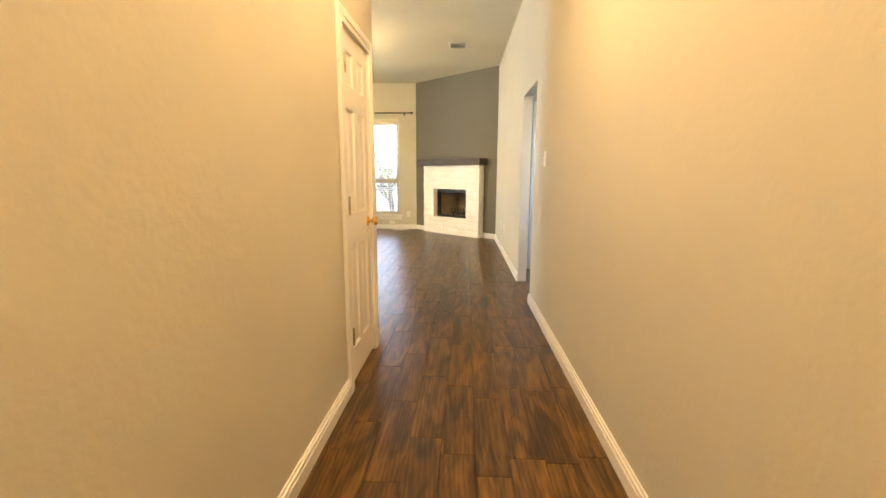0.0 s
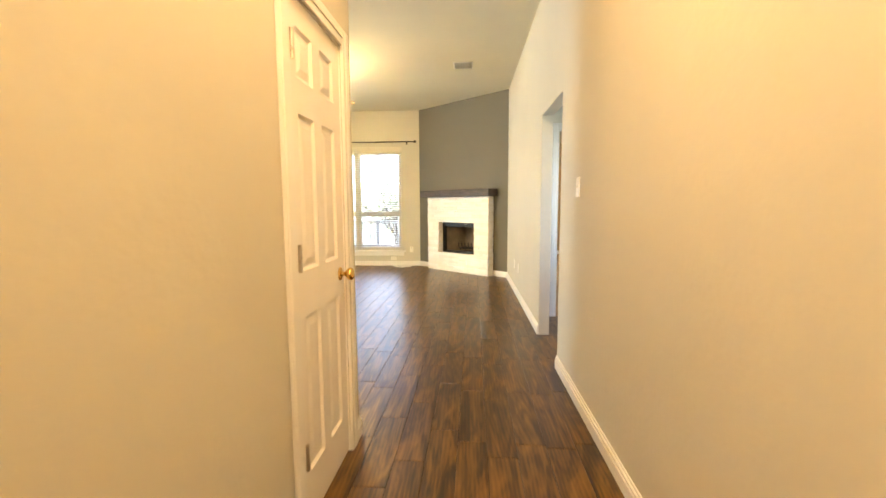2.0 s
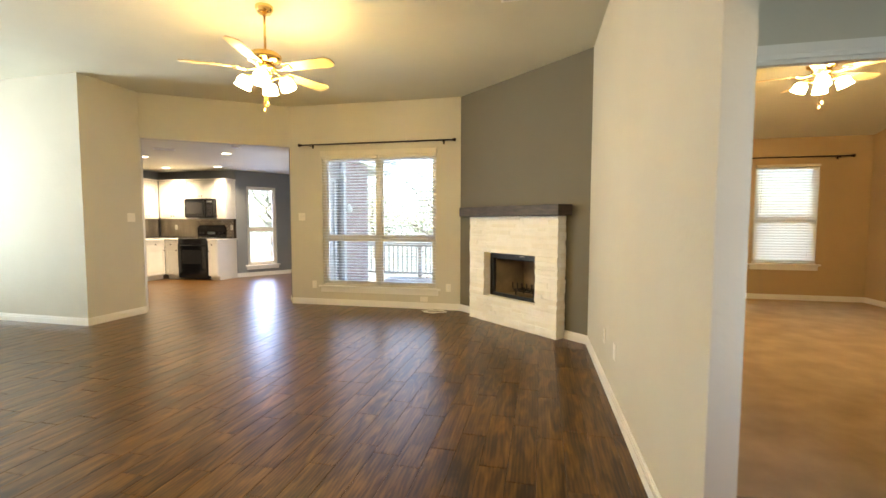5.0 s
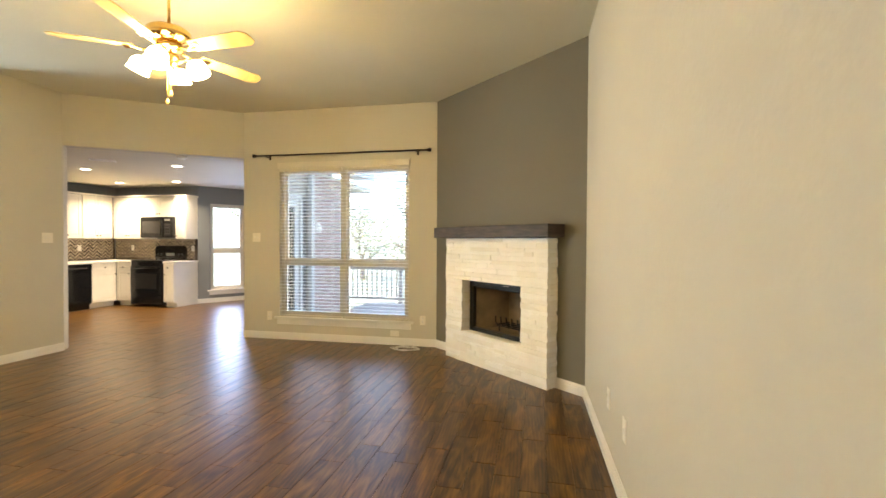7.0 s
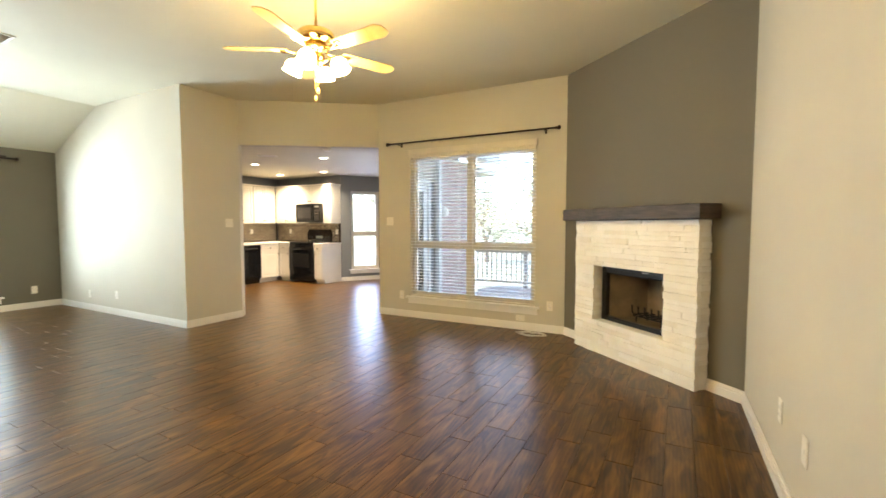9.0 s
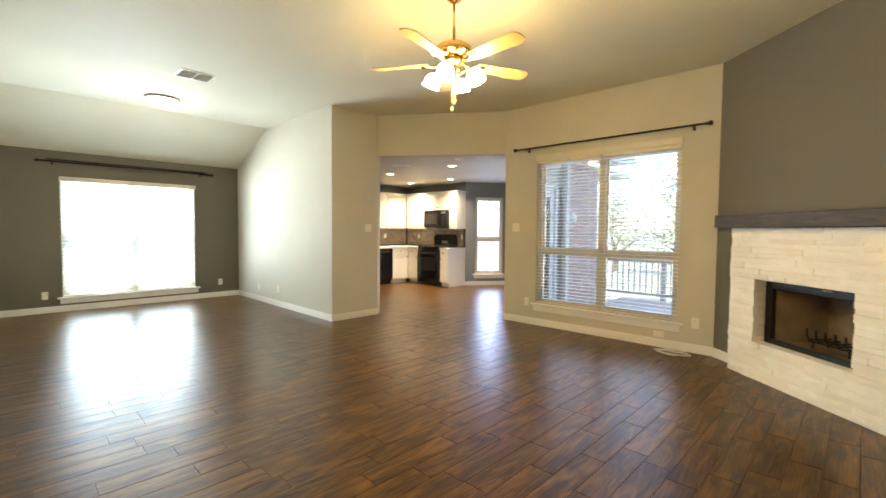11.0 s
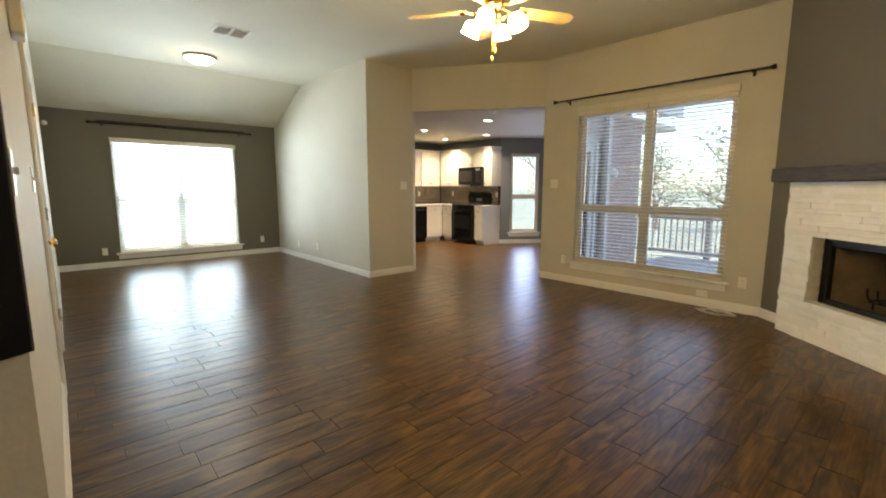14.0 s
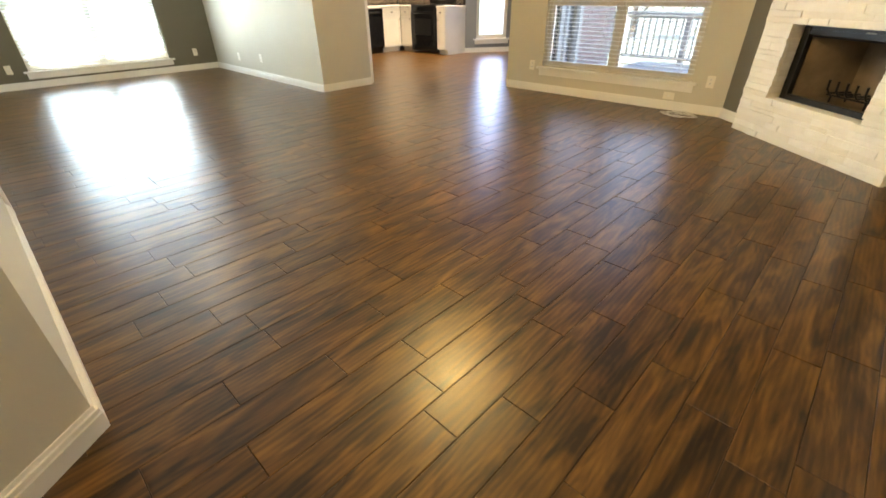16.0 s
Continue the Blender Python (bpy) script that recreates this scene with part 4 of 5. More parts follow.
def dome(m, r, label):
    d = thing("dome_light", m, label, "ceiling light")
    part("rim", lathe(bmesh.new(), [(r * 0.9, -0.03), (r, -0.030), (r * 1.03, -0.016), (r * 1.02, -0.0005), (r * 0.9, -0.0005)], None, 36), NICKEL, d, "brushed metal rim", True)
    part("glass", lathe(bmesh.new(), [(0, -0.095), (r * 0.25, -0.092), (r * 0.55, -0.078), (r * 0.8, -0.052), (r * 0.9, -0.029), (0.9 * r, -0.020)], None, 36), DOME, d, "glowing white glass bowl", True)
    part("finial", lathe(bmesh.new(), [(0, -0.112), (0.009, -0.108), (0.011, -0.100), (0.006, -0.0935), (0, -0.0935)], None, 12), NICKEL, d, smooth=True)
    return d


dome(pose(-6.45, 5.02, CEILING), 0.20, "lit flush dome light with a metal rim")
# hall domes out of view, added to house the two hall lamps
dome(pose(0.18, 1.0, CEILING), 0.16, "lit flush dome light assumed on the hall ceiling, out of view")
dome(pose(0.18, -1.0, CEILING), 0.16, "lit flush dome light assumed on the hall ceiling, out of view")


def fan(m, drop, blades, turn, label, hugger=False):
    """A ceiling fan hung from the frame's origin on the ceiling."""
    f = thing("ceiling_fan", m, label, "ceiling fan")
    zb = -drop
    part("canopy", lathe(bmesh.new(), [(0.070, -0.0005), (0.072, -0.02), (0.052, -0.055), (0.018, -0.070), (0, -0.070)], None, 28), BRASS, f, "polished brass canopy", True)
    part("downrod", tube(bmesh.new(), [(0, 0, -0.06), (0, 0, zb + 0.14)], 0.0095, 14), BRASS, f, smooth=True)
    part("motor_housing", lathe(bmesh.new(), [(0, zb + 0.150), (0.030, zb + 0.148), (0.060, zb + 0.140), (0.112, zb + 0.128), (0.128, zb + 0.112), (0.130, zb + 0.080), (0.122, zb + 0.066), (0.088, zb + 0.050), (0.070, zb + 0.034), (0, zb + 0.034)], None, 36),
         BRASS, f, "antique and polished brass housing", True)
    part("blade_hub", lathe(bmesh.new(), [(0.062, zb + 0.034), (0.082, zb + 0.028), (0.086, zb + 0.008), (0.070, zb - 0.004), (0.045, zb - 0.012), (0.045, zb - 0.024), (0, zb - 0.024)], None, 28), BRASS, f, smooth=True)
    part("switch_housing", lathe(bmesh.new(), [(0.040, zb - 0.024), (0.056, zb - 0.032), (0.058, zb - 0.060), (0.046, zb - 0.072), (0.050, zb - 0.082), (0.044, zb - 0.108), (0.028, zb - 0.124), (0.010, zb - 0.134), (0, zb - 0.136)], None, 28), BRASS, f, smooth=True)
    for k in range(blades):
        a = turn + 360 / blades * k
        iron = bmesh.new()
        tube(iron, [(0.08, 0, zb + 0.0), (0.15, 0.0, zb - 0.018), (0.21, 0.022, zb - 0.006)], 0.008)
        tube(iron, [(0.15, 0.0, zb - 0.018), (0.21, -0.022, zb - 0.006)], 0.007)
        box(iron, 0.20, -0.04, zb - 0.008, 0.25, 0.04, zb - 0.003)
        bm = bmesh.new()
        outline = [(0.19, -0.050), (0.585, -0.066), (0.628, -0.036), (0.632, 0.0), (0.628, 0.036), (0.585, 0.066), (0.19, 0.050)]
        prism(bm, outline, -0.003, 0.003)
        bmesh.ops.transform(bm, matrix=Matrix.Translation((0, 0, zb + 0.001)) @ pose(0, 0, 0, -11, 0, 0), verts=bm.verts[:])
        bl = part("blade", bm, BLADE, f, "light oak fan blade with clipped tip")
        bl.matrix_basis = pose(0, 0, 0, 0, 0, a)
        part("blade_iron", iron, BRASS, bl, "brass blade bracket")
    for k in range(4):
        a = turn + 45 + 90 * k
        am = bmesh.new()
        tube(am, [(0.040, 0, zb - 0.084), (0.085, 0, zb - 0.066), (0.122, 0, zb - 0.052), (0.142, 0, zb - 0.058)], 0.008, 10)
        lathe(am, [(0, 0.012), (0.016, 0.010), (0.024, -0.004), (0.022, -0.016), (0, -0.018)], Matrix.Translation((0.142, 0, zb - 0.058)) @ pose(0, 0, 0, 0, -24, 0), 16)
        arm = part("lamp_arm", am, BRASS, f, smooth=True)
        arm.matrix_basis = pose(0, 0, 0, 0, 0, a)
        sh = lathe(bmesh.new(), [(0.018, -0.004), (0.036, -0.012), (0.048, -0.028), (0.053, -0.048), (0.052, -0.066), (0.054, -0.080), (0.059, -0.090), (0.056, -0.090), (0.048, -0.066), (0.046, -0.048), (0, -0.035)],
                   Matrix.Translation((0.143, 0, zb - 0.058)) @ pose(0, 0, 0, 0, -24, 0) @ Matrix.Scale(1.12, 4), 24)
        part("shade", sh, SHADE, arm, "glowing frosted glass tulip shade", True)
    for x, ln in ((0.015, 0.10), (-0.012, 0.15)):
        ch = part("pull_chain", tube(bmesh.new(), [(x, 0, zb - 0.125), (x, 0, zb - 0.16 - ln)], 0.0015, 6), BRASS, f)
        part("pull_knob", lathe(bmesh.new(), [(0, 0.0), (0.006, -0.004), (0.011, -0.022), (0.008, -0.042), (0, -0.044)], Matrix.Translation((x, 0, zb - 0.16 - ln)), 12), BLADE, ch, "turned wooden pull", True)
    return f


fan(pose(*FAN_AT, CEILING), 0.508, 5, 68, "polished brass five-blade ceiling fan with lit glass shades")
fan(pose(3.1, 7.8, 3.42), 0.64, 5, 20, "brass five-blade bedroom ceiling fan with lit shades")


# ---- kitchen ----
def cabinet(name, m, w, d, h, label, doors=1, drawer=False, toe=True, knob_side=1, knob_low=False):
    """A cabinet unit; the frame is the middle of its front foot, y into the wall."""
    c = thing(name, m, label, "cabinet", "white kitchen cabinets")
    z0 = 0.10 if toe else 0.0
    part("body", boxes((-w / 2 + 0.001, 0.02, z0, w / 2 - 0.001, d - 0.002, h)), CABWHITE, c)
    if toe:
        part("toe_kick", boxes((-w / 2 + 0.001, 0.08, 0.001, w / 2 - 0.001, d - 0.002, z0)), CABWHITE, c)
    top = h - 0.012
    fronts = []
    if drawer:
        fronts.append(("drawer", -w / 2 + 0.008, w / 2 - 0.008, top - 0.14, top))
        top -= 0.155
    dwid = (w - 0.016) / doors
    for k in range(doors):
        fronts.append(("door", -w / 2 + 0.008 + k * dwid + 0.003, -w / 2 + 0.008 + (k + 1) * dwid - 0.003, z0 + 0.012, top))
    for i, (kind, xa, xb, za, zb) in enumerate(fronts):
        s = min(0.055, (xb - xa) * 0.28, (zb - za) * 0.3)
        bm = boxes((xa, 0, za, xa + s, 0.019, zb), (xb - s, 0, za, xb, 0.019, zb), (xa + s, 0, za, xb - s, 0.019, za + s), (xa + s, 0, zb - s, xb - s, 0.019, zb))
        r = [[bm.verts.new(p) for p in ((xa + s + q, y, za + s + q), (xb - s - q, y, za + s + q), (xb - s - q, y, zb - s - q), (xa + s + q, y, zb - s - q))] for q, y in ((0, 0.010), (min(0.03, s * 0.5), 0.004))]
        for j in range(4):
            bm.faces.new((r[0][j], r[0][(j + 1) % 4], r[1][(j + 1) % 4], r[1][j]))
        bm.faces.new(r[1])
        bmesh.ops.recalc_face_normals(bm, faces=bm.faces[:])
        fr = part(kind, bm, CABWHITE, c)
        kx = (xa + xb) / 2 if kind == "drawer" else (xb - 0.03 if (knob_side > 0 if doors == 1 else (i - drawer) % 2 == 0) else xa + 0.03)
        kz = (za + zb) / 2 if kind == "drawer" else (za + 0.05 if knob_low else zb - 0.05)
        part("knob", lathe(bmesh.new(), [(0, 0), (0.006, 0), (0.005, 0.012), (0.014, 0.018), (0.013, 0.025), (0, 0.028)], Matrix.Translation((kx, 0, kz)) @ pose(0, 0, 0, 90, 0, 0), 12), BRONZE, fr, "dark bronze knob", True)
    return c


BACK, WESTX, FRONT, ENDX = 11.52, -8.82, 10.90, -6.72
CH = 0.862
KX, KY = 0.27, -0.35


def on_back(x):
    return pose(x + KX, FRONT + KY, 0)


def on_west(y):
    return pose(-8.08 + KX, y + KY, 0, 0, 0, 90)


cabinet("base_cabinet", on_back(-6.84), 0.24, 0.62, CH, "narrow white base cabinet with a drawer at the run's end", drawer=True, knob_side=-1)
cabinet("base_cabinet", on_back(-7.90), 0.36, 0.62, CH, "white corner base cabinet with a drawer", drawer=True)
cabinet("base_cabinet", on_west(10.6575), 0.505, 0.73, CH, "white base cabinet with a drawer beside the dishwasher", drawer=True)
cabinet("base_cabinet", on_west(9.40), 0.78, 0.73, CH, "white base cabinet under the counter", 2)
part_c = thing("countertop", pose(KX, KY, CH), "white laminate countertop with a thin edge", "countertop")
bm = boxes((-8.815, FRONT - 0.02, 0.001, -7.725, BACK - 0.002, 0.038), (-8.815, 9.0, 0.001, -8.06, FRONT - 0.02, 0.038), bevel=0.004)
part("slab", bm, COUNTER, part_c)
part("slab", boxes((-6.955, FRONT - 0.02, 0.001, ENDX + 0.02, BACK - 0.002, 0.038), bevel=0.004), COUNTER, part_c)

UB, UH = 1.345, 0.855
for x, w, n, s in ((-6.84, 0.24, 1, -1), (-8.11, 0.76, 2, 1)):
    cabinet("upper_cabinet", pose(x + KX, BACK - 0.33 + KY, UB), w, 0.328, UH, "white raised-panel upper cabinet", n, toe=False, knob_side=s, knob_low=True)
cabinet("upper_cabinet", pose(-7.345 + KX, BACK - 0.33 + KY, 1.79), 0.76, 0.328, UB + UH - 1.79, "short white upper cabinet above the microwave", 2, toe=False, knob_low=True)
for y in (10.875, 10.25, 9.62):
    cabinet("upper_cabinet", pose(-8.49 + KX, y + KY, UB, 0, 0, 90), 0.62, 0.328, UH, "white raised-panel upper cabinet", 2, toe=False, knob_low=True)
cr = boxes((-8.50, BACK - 0.355, 0, ENDX + 0.025, BACK - 0.331, 0.035), (-8.495, 9.25, 0, -8.465, BACK - 0.355, 0.035), (ENDX + 0.002, BACK - 0.331, 0, ENDX + 0.025, BACK - 0.002, 0.035), bevel=0.006)
ob = tagged(mesh_ob("crown_moulding", cr, CABWHITE), "white crown moulding along the upper cabinets", "moulding")
ob.matrix_basis = pose(KX, KY, UB + UH + 0.001)

rg = thing("kitchen_range", on_back(-7.34), "black freestanding electric range", "stove")
part("body", boxes((-0.378, 0.0, 0.04, 0.378, 0.60, 0.905), bevel=0.004), APPL, rg)
part("cooktop", boxes((-0.38, -0.01, 0.906, 0.38, 0.56, 0.922), bevel=0.004), APPL, rg, "black glass cooktop")
part("oven_door", boxes((-0.37, -0.028, 0.25, 0.37, -0.001, 0.80), bevel=0.006), APPL, rg)
part("oven_window", boxes((-0.25, -0.0305, 0.36, 0.25, -0.0285, 0.66), bevel=0.001), BLACK, rg, "dark oven glass")
part("drawer", boxes((-0.37, -0.022, 0.05, 0.37, -0.001, 0.235), bevel=0.006), APPL, rg)
part("door_handle", tube(bmesh.new(), [(-0.30, -0.03, 0.76), (-0.30, -0.065, 0.765), (0.30, -0.065, 0.765), (0.30, -0.03, 0.76)], 0.011, 10), APPL, rg, smooth=True)
bm = bmesh.new()
tube(bm, [(-0.375, 0.585, 0.90 + 0.02), (0.375, 0.585, 0.92)], 0.002)
prof = [(-0.378, 0.925), (0.378, 0.925), (0.378, 1.13), (0.33, 1.20), (-0.33, 1.20), (-0.378, 1.13)]
lo, hi = [bm.verts.new((x, 0.56, z)) for x, z in prof], [bm.verts.new((x, 0.60, z)) for x, z in prof]
bm.faces.new(lo)
bm.faces.new(hi[::-1])
for i in range(6):
    bm.faces.new((lo[i], hi[i], hi[(i + 1) % 6], lo[(i + 1) % 6]))
bmesh.ops.recalc_face_normals(bm, faces=bm.faces[:])
bg = part("control_panel", bm, APPL, rg, "black back guard with rounded shoulders")
for x in (-0.30, -0.22, 0.22, 0.30):
    part("dial", lathe(bmesh.new(), [(0, 0), (0.02, 0), (0.018, 0.018), (0, 0.02)], Matrix.Translation((x, 0.559, 1.02)) @ pose(0, 0, 0, 90, 0, 0), 14), BLACK, bg)
part("clock_display", boxes((-0.10, 0.5565, 0.99, 0.10, 0.559, 1.05)), SCREEN, bg)
for x, y, r in ((-0.19, 0.14, 0.10), (0.19, 0.14, 0.085), (-0.19, 0.40, 0.075), (0.19, 0.40, 0.10)):
    part("burner_ring", lathe(bmesh.new(), [(r - 0.004, 0.9225), (r, 0.9235), (r + 0.004, 0.9225)], Matrix.Translation((x, y, 0)), 24), SCREEN, rg)

mw = thing("microwave", pose(-7.345 + KX, BACK - 0.40 + KY, 1.37), "glossy black microwave over the range", "microwave")
part("body", boxes((-0.378, 0.012, 0, 0.378, 0.398, 0.418), bevel=0.004), APPL, mw)
d = part("door", boxes((-0.376, -0.012, 0.01, 0.18, 0.011, 0.408), bevel=0.005), APPL, mw)
part("door_window", boxes((-0.32, -0.0145, 0.09, 0.10, -0.0125, 0.33)), MWGLASS, d, "dark grey glass window")
part("handle", tube(bmesh.new(), [(0.155, -0.014, 0.05), (0.155, -0.045, 0.06), (0.155, -0.045, 0.36), (0.155, -0.014, 0.37)], 0.010, 10), APPL, d, smooth=True)
part("keypad", boxes((0.19, -0.012, 0.01, 0.376, 0.011, 0.408), bevel=0.005), APPL, mw)
part("display", boxes((0.215, -0.0145, 0.335, 0.35, -0.0125, 0.375)), SCREEN, mw, "grey clock display")
for i in range(4):
    for j in range(3):
        part("button", boxes((0.217 + j * 0.047, -0.0145, 0.06 + i * 0.06, 0.254 + j * 0.047, -0.0125, 0.10 + i * 0.06)), MWGLASS, mw)

ds = thing("dishwasher", on_west(10.105), "black built-in dishwasher under the counter", "dishwasher")
part("body", boxes((-0.298, 0.012, 0.10, 0.298, 0.58, 0.860)), APPL, ds)
part("door", boxes((-0.296, -0.018, 0.12, 0.296, 0.011, 0.73), bevel=0.006), APPL, ds)
part("control_strip", boxes((-0.296, -0.022, 0.735, 0.296, 0.011, 0.858), bevel=0.006), APPL, ds)
part("handle", boxes((-0.20, -0.034, 0.77, 0.20, -0.0225, 0.80), bevel=0.004), MWGLASS, ds)
part("toe_panel", boxes((-0.296, 0.05, 0.002, 0.296, 0.06, 0.099)), APPL, ds)


def splash(m, w, h, label):
    """Herringbone mosaic: slanted tiles in columns of alternate lean."""
    rt = random.Random(3)
    cw, th = 0.088, 0.036
    verts, faces, tints = [], [], []
    for c in range(int(w / cw)):
        x0, x1 = c * cw + 0.0015, (c + 1) * cw - 0.0015
        lean = cw * (1 if c % 2 else -1)
        k = -2
        while k * th < h + cw:
            za, zb = k * th + (0 if lean > 0 else cw), k * th + (cw if lean > 0 else 0)
            q = [(x0, za), (x1, zb), (x1, zb + th - 0.003), (x0, za + th - 0.003)]
            q = [(x, min(max(z, 0), h)) for x, z in q]
            if q[2][1] - q[1][1] > 0.004 or q[3][1] - q[0][1] > 0.004:
                n0, pr = len(verts), -0.006 + rt.uniform(-0.0008, 0.0008)
                verts += [(x, -0.001, z) for x, z in q] + [(x, pr, z) for x, z in q]
                faces += [tuple(n0 + i for i in f) for f in ((4, 5, 6, 7), (0, 1, 5, 4), (1, 2, 6, 5), (2, 3, 7, 6), (3, 0, 4, 7))]
                tints += [k % 2] * 5
            k += 1
    sp = thing("backsplash", m, label, "backsplash", kind="structure")
    me = bpy.data.meshes.new("mosaic")
    me.from_pydata(verts, [], faces)
    me.materials.append(SPLASH)
    me.materials.append(SPLASH_PALE)
    me.polygons.foreach_set("material_index", tints)
    ob = new("mosaic", me)
    ob.parent = sp
    tagged(ob, kind="stuff")
    part("bed", boxes((0, -0.002, 0, w, -0.0004, h)), GROUT, sp)


SPLASH = mat("mosaic_tile", (0.3, 0.26, 0.2), 0.25, bump=0.05)
sn = SPLASH.node_tree
sg, sr = sn.nodes.new("ShaderNodeNewGeometry"), sn.nodes.new("ShaderNodeValToRGB")
sr.color_ramp.interpolation = "CONSTANT"
for q, (pos, col) in enumerate(((0.0, (0.13, 0.105, 0.08)), (0.35, (0.17, 0.135, 0.10)), (0.65, (0.09, 0.072, 0.055)), (0.85, (0.22, 0.18, 0.13)))):
    el = sr.color_ramp.elements[q] if q < 2 else sr.color_ramp.elements.new(pos)
    el.position, el.color = pos, (*col, 1)
sn.links.new(sg.outputs["Random Per Island"], sr.inputs[0])
sn.links.new(sr.outputs[0], sn.nodes["Principled BSDF"].inputs["Base Color"])
SPLASH_PALE = mat("mosaic_tile_pale", (0.42, 0.36, 0.28), 0.25, vary=0.25, scale=14, bump=0.05)
splash(pose(-8.81 + KX, BACK + KY, CH + 0.040), 2.09, UB - CH - 0.041, "dark and cream herringbone mosaic backsplash")
splash(pose(WESTX + KX, 9.0 + KY, CH + 0.040, 0, 0, 90), 2.50, UB - CH - 0.041, "dark and cream herringbone mosaic backsplash")
for m in (pose(-8.35 + KX, BACK - 0.007 + KY, 1.15), pose(-6.83 + KX, BACK - 0.007 + KY, 1.15), pose(WESTX + 0.007 + KX, 10.75 + KY, 1.15, 0, 0, 90), pose(WESTX + 0.007 + KX, 10.0 + KY, 1.15, 0, 0, 90)):
    plate(m, "outlet", "white outlet on the tiled backsplash")

# ---- outside: brick wall, deck, rail, garden ----
XF = -3.45
fac = thing("brick_facade", pose(XF, 8.86, -0.10), "red-brown brick house wall beside the deck", "brick wall")
part("mortar", boxes((0.0, 0.0, 0, 0.075, 0.20, 2.60), (0.0, 1.40, 0, 0.075, 2.66, 2.60), (0.0, 0.20, 2.18, 0.075, 1.40, 2.60)), MORTAR, fac)
bk = boxes((0, 0, 0, 0.016, 0.196, 0.057), bevel=0.002)
b0 = None
for r in range(34):
    y = 1.40 + (0.104 if r % 2 else 0.0) + 0.004
    while y + 0.196 < 2.665:
        if b0 is None:
            o = b0 = part("brick", bk, BRICK, fac)
        else:
            o = new("brick", b0.data)
            o.parent = fac
        o.matrix_basis = pose(0.072 + random.uniform(0, 0.004), y, 0.008 + r * 0.0762)
        y += 0.208
pdoor = thing("patio_door", pose(XF, 8.86 + 0.66, -0.06), "grey-white glazed patio door in the brick wall", "door")
part("door_frame", boxes((0.0, -0.46, 0, 0.10, -0.40, 2.13), (0.0, 0.40, 0, 0.10, 0.46, 2.13), (0.0, -0.40, 2.07, 0.10, 0.40, 2.13)), SIDING, pdoor)
part("door_leaf", boxes((0.02, -0.40, 0.01, 0.06, -0.29, 2.07), (0.02, 0.29, 0.01, 0.06, 0.40, 2.07), (0.02, -0.29, 0.01, 0.06, 0.29, 0.25), (0.02, -0.29, 1.93, 0.06, 0.29, 2.07)), SIDING, pdoor)
part("pane", boxes((0.038, -0.29, 0.25, 0.044, 0.29, 1.93)), GLASS, pdoor)
post = thing("downspout", pose(-3.30, 10.18, -0.10), "pale painted downspout on the brick corner", "downspout")
part("pipe", boxes((-0.035, -0.05, 0.0, 0.035, 0.05, 2.55), bevel=0.008), SIDING, post)
sc = thing("wall_lantern", pose(XF + 0.06, 10.34, 1.55), "white outdoor wall lantern", "wall lamp")
part("plate", boxes((0.013, -0.05, -0.08, 0.025, 0.05, 0.08), bevel=0.004), WHITEP, sc)
part("globe", lathe(bmesh.new(), [(0, -0.10), (0.05, -0.09), (0.075, -0.03), (0.06, 0.04), (0.02, 0.07), (0, 0.07)], Matrix.Translation((0.12, 0, 0)), 20), WHITEP, sc, smooth=True)
part("arm", tube(bmesh.new(), [(0.02, 0, 0.03), (0.07, 0, 0.11), (0.12, 0, 0.07)], 0.008), WHITEP, sc)
ev = boxes((-3.45, 8.86, 2.63, -2.95, 12.2, 2.74), (-2.97, 8.86, 2.58, -2.94, 12.2, 2.80))
tagged(mesh_ob("roof_eave", ev, SIDING), "painted roof eave above the brick wall", "eave", kind="structure")

deck = thing("deck", pose(0, 0, -0.10), "weathered grey timber deck behind the window", "deck", kind="structure")
k = 0
y = 8.87
db = None
while y < 12.9:
    if db is None:
        o = db = part("board", boxes((-3.36, 0, -0.03, 4.2, 0.136, 0.0), bevel=0.003), DECKW, deck)
    else:
        o = new("board", db.data)
        o.parent = deck
    o.matrix_basis = pose(0, y, random.uniform(-0.002, 0.002))
    y += 0.142
part("joists", boxes((-3.3, 8.9, -0.60, -3.2, 12.8, -0.031), (0, 8.9, -0.60, 0.1, 12.8, -0.031), (4.0, 8.9, -0.60, 4.1, 12.8, -0.031)), DECKW, deck)
rail = thing("deck_railing", pose(0, 12.75, -0.10), "weathered grey-brown deck railing with square balusters", "railing")
for z0, z1, w in ((0.84, 0.875, 0.06), (0.78, 0.83, 0.02), (0.10, 0.15, 0.02)):
    part("rail", boxes((-4.4, -w, z0, 4.2, w, z1), bevel=0.003), IRON, rail)
x = -4.4
bl0 = None
while x < 4.2:
    if bl0 is None:
        o = bl0 = part("baluster", boxes((-0.012, -0.012, 0.15, 0.012, 0.012, 0.78)), IRON, rail)
    else:
        o = new("baluster", bl0.data)
        o.parent = rail
    o.matrix_basis = pose(x, 0, 0)
    x += 0.118
p0 = None
for x in (-4.35, -2.55, -0.75, 1.05, 2.85):
    if p0 is None:
        o = p0 = part("post", boxes((-0.045, -0.045, 0.0, 0.045, 0.045, 0.84)), IRON, rail)
    else:
        o = new("post", p0.data)
        o.parent = rail
    o.matrix_basis = pose(x, 0.07, 0)

bm = bmesh.new()
bmesh.ops.create_grid(bm, x_segments=40, y_segments=40, size=400)
for v in bm.verts:
    if v.co.length > 40:
        v.co.z = noise.noise(v.co * 0.02) * 2.0
g = tagged(mesh_ob("ground", bm, GRASS), "dry green lawn and scrub round the house", "ground", kind="structure")
g.matrix_basis = pose(0, 0, -0.72)


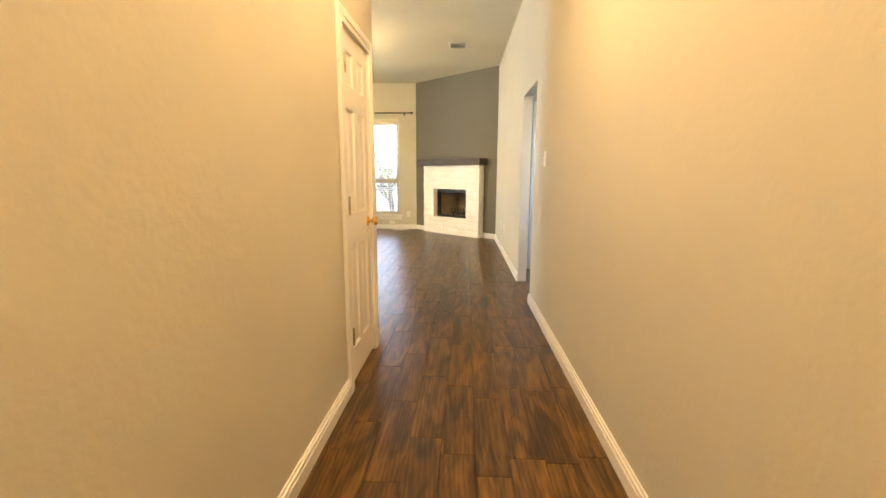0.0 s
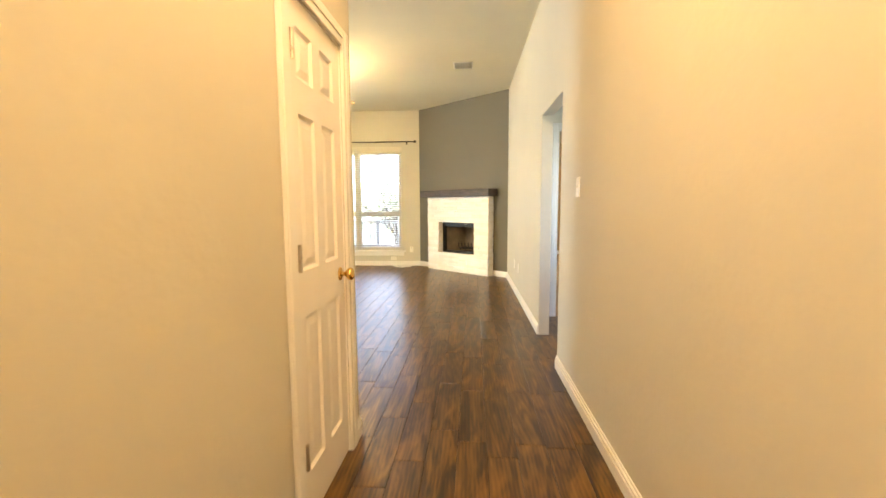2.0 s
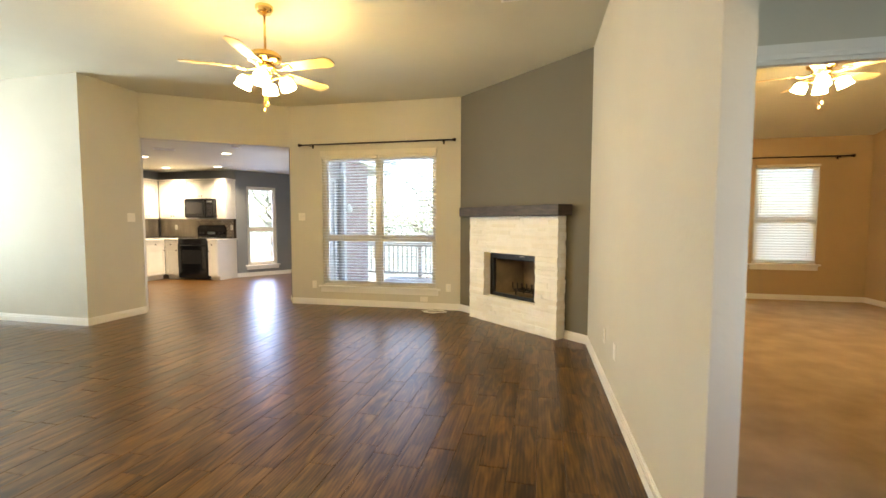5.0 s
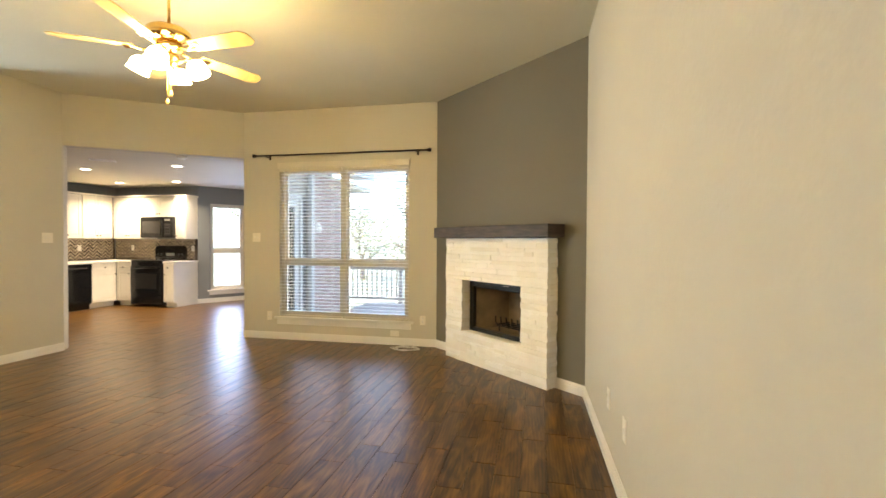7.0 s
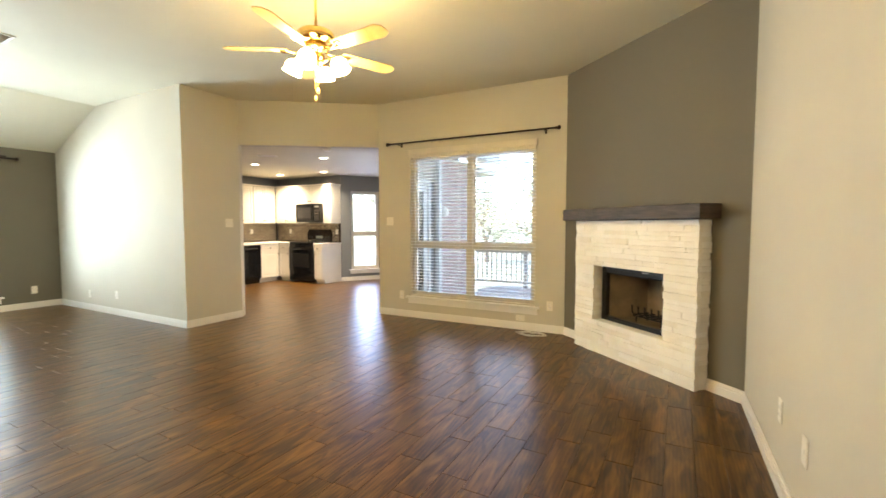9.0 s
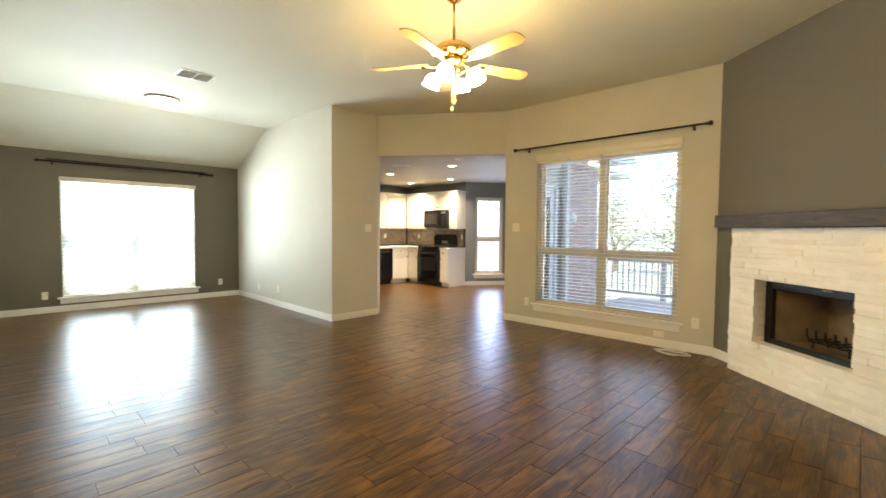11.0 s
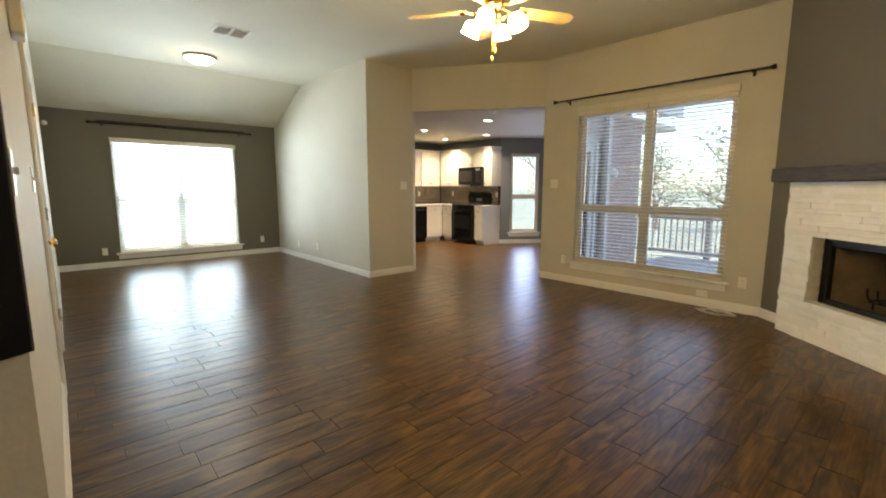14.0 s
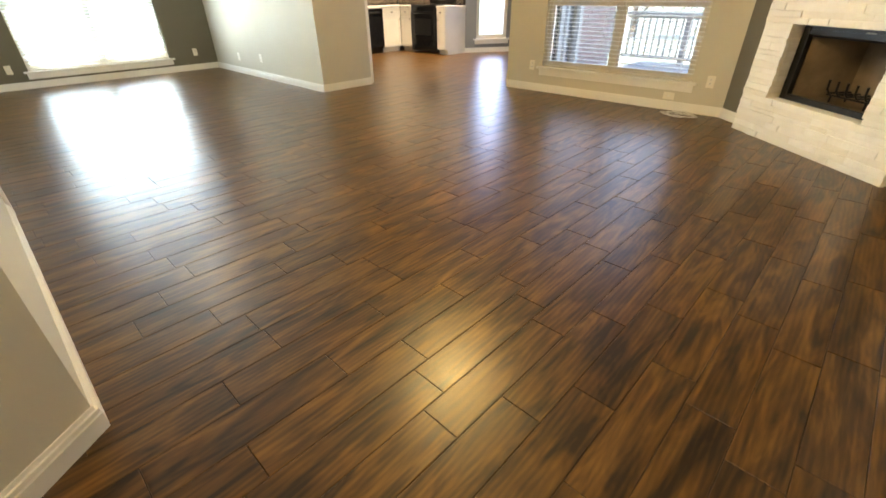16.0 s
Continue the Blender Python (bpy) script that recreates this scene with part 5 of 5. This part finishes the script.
def tree(place, h, r, seed, leaves=5200):
    """A tapered trunk with limbs, and a crown of many small leaves with gaps."""
    rt = random.Random(seed)
    t = thing("tree", pose(*place), "thin-leaved garden tree in sunlight beyond the deck", "tree", "garden trees")
    bm = bmesh.new()
    tips = []

    def limb(p, d, ln, rad, level):
        n = 5
        pts, rr = [p], []
        q = p.copy()
        for i in range(n):
            d = (d + Vector((rt.uniform(-1, 1), rt.uniform(-1, 1), rt.uniform(-0.3, 0.6))) * 0.18).normalized()
            q = q + d * ln / n
            pts.append(q.copy())
        rings = []
        for i, a in enumerate(pts):
            k = rad * (1 - 0.62 * i / n)
            dd = (pts[min(i + 1, n)] - pts[max(i - 1, 0)]).normalized().to_track_quat("Z", "Y")
            rings.append([bm.verts.new(a + dd @ Vector((k * math.cos(math.pi * j / 3), k * math.sin(math.pi * j / 3), 0))) for j in range(6)])
        for a, b in zip(rings, rings[1:]):
            for j in range(6):
                bm.faces.new((a[j], a[(j + 1) % 6], b[(j + 1) % 6], b[j]))
        if level >= 2:
            tips.extend(pts[2:])
        if level < 3:
            for _ in range(5 if level == 0 else 4):
                s = rt.randint(2, n)
                a = rt.uniform(0, 2 * math.pi)
                nd = (d * 0.5 + Vector((math.cos(a), math.sin(a), rt.uniform(0.1, 0.7)))).normalized()
                limb(pts[s], nd, ln * rt.uniform(0.5, 0.75), rad * 0.42, level + 1)

    limb(Vector((0, 0, -0.3)), Vector((0, 0, 1)), h * 0.45, 0.03 * h, 0)
    part("trunk", bm, BARK, t)
    rng = np.random.default_rng(seed)
    base = np.array([tuple(p) for p in tips])
    c = base[rng.integers(0, len(base), leaves)] + rng.normal(0, r * 0.11, (leaves, 3))
    u = rng.normal(size=(leaves, 3))
    u /= np.linalg.norm(u, axis=1)[:, None]
    w = np.cross(u, rng.normal(size=(leaves, 3)))
    w /= np.linalg.norm(w, axis=1)[:, None]
    s = rng.uniform(0.05, 0.11, (leaves, 1))
    v = np.stack([c - u * s, c + w * s * 0.45, c + u * s, c - w * s * 0.45], 1).reshape(-1, 3)
    me = bpy.data.meshes.new("crown")
    me.from_pydata(v.tolist(), [], [(i * 4, i * 4 + 1, i * 4 + 2, i * 4 + 3) for i in range(leaves)])
    me.materials.append(LEAF)
    o = new("crown", me)
    o.parent = t


for i, (x, y, h, r) in enumerate(((-3.0, 18.5, 5.2, 2.6), (0.8, 25.0, 6.0, 3.0), (-9.0, 26.0, 5.5, 3.0), (-15.0, 25.0, 6.0, 3.2))):
    tree((x, y, -0.72), h, r, 11 + i, 1700)

# ---- floor planks, last ----
PW, PL, GAP = 0.1475, 0.610, 0.0022


def inside_spans(poly, x):
    ys = []
    n = len(poly)
    for i in range(n):
        (xa, ya), (xb, yb) = poly[i], poly[(i + 1) % n]
        if (xa - x) * (xb - x) < 0:
            ys.append(ya + (yb - ya) * (x - xa) / (xb - xa))
    ys.sort()
    return list(zip(ys[::2], ys[1::2]))


outline = [tuple(p) for p in main.p]
kitline = [(-3.58, 8.55), (-3.58, 11.45), (-4.6, 12.95), (-5.70, 13.0), (-6.72, 11.52), (-8.82, 11.52), (-8.82, 6.98), (-5.17, 6.98), (-5.17, 7.43)]
vesline = [(0.85, 3.25), (0.85, 4.14), (1.03, 4.14), (1.03, 4.80), (2.25, 4.80), (2.25, 3.05), (1.03, 3.05), (1.03, 3.25)]
floor_root = thing("floor", Matrix.Identity(4), "dark walnut wood-look plank floor, satin and slightly worn", "floor", kind="structure")
meshes = {}
far_v, far_f = [], []
rp = random.Random(21)


def plank_geometry(w, ln):
    b, e = 0.0016, GAP / 2
    rings = [[(-w / 2 + i, -ln / 2 + i, z), (w / 2 - i, -ln / 2 + i, z), (w / 2 - i, ln / 2 - i, z), (-w / 2 + i, ln / 2 - i, z)] for i, z in ((e, -0.006), (e, -0.0018), (e + b, 0.0))]
    vs = [p for r in rings for p in r]
    fs = [(8, 9, 10, 11)]
    for a in (0, 4):
        fs += [(a + i, a + (i + 1) % 4, a + 4 + (i + 1) % 4, a + 4 + i) for i in range(4)]
    return vs, fs


made = 0
col = -60
for col in range(-60, 17):
    xa = -0.0785 + col * PW
    xc = xa + PW / 2
    spans = []
    for poly in (outline, kitline, vesline):
        for x in (xa + 0.01, xc, xa + PW - 0.01):
            spans += [(a - 0.03, b + 0.03) for a, b in inside_spans(poly, x)]
    spans.sort()
    merged = []
    for a, b in spans:
        if merged and a <= merged[-1][1] + 0.25:
            merged[-1][1] = max(merged[-1][1], b)
        else:
            merged.append([a, b])
    start = {-1: 4.30, -2: 4.085, -3: 4.18, 0: 4.50}.get(col, rp.uniform(0, PL))
    for a, b in merged:
        k = math.floor((a - start) / PL)
        while start + k * PL < b:
            y0, y1 = max(a, start + k * PL), min(b, start + (k + 1) * PL)
            k += 1
            if y1 - y0 < 0.03:
                continue
            key = round(y1 - y0, 3)
            vs, fs = plank_geometry(PW, key)
            tilt = (rp.uniform(-0.03, 0.03), rp.uniform(-0.035, 0.035))
            mm = pose(xc, (y0 + y1) / 2, -0.0008 + rp.uniform(-0.0004, 0.0004), tilt[0] * 0.5, tilt[1], 0)
            near = made < 300 and -1.95 < xc < 0.95 and y0 > 1.6 and y1 < 8.9
            if near:
                if key not in meshes:
                    me = bpy.data.meshes.new("plank")
                    me.from_pydata(vs, [], fs)
                    me.materials.append(PLANKS)
                    meshes[key] = me
                o = new("plank", meshes[key])
                o.parent = floor_root
                o.matrix_basis = mm
                made += 1
            else:
                n0 = len(far_v)
                far_v += [tuple(mm @ Vector(p)) for p in vs]
                far_f += [tuple(n0 + i for i in f) for f in fs]
me = bpy.data.meshes.new("planking")
me.from_pydata(far_v, [], far_f)
me.materials.append(PLANKS_FAR)
o = new("planking", me)
o.parent = floor_root
tagged(o, kind="stuff")
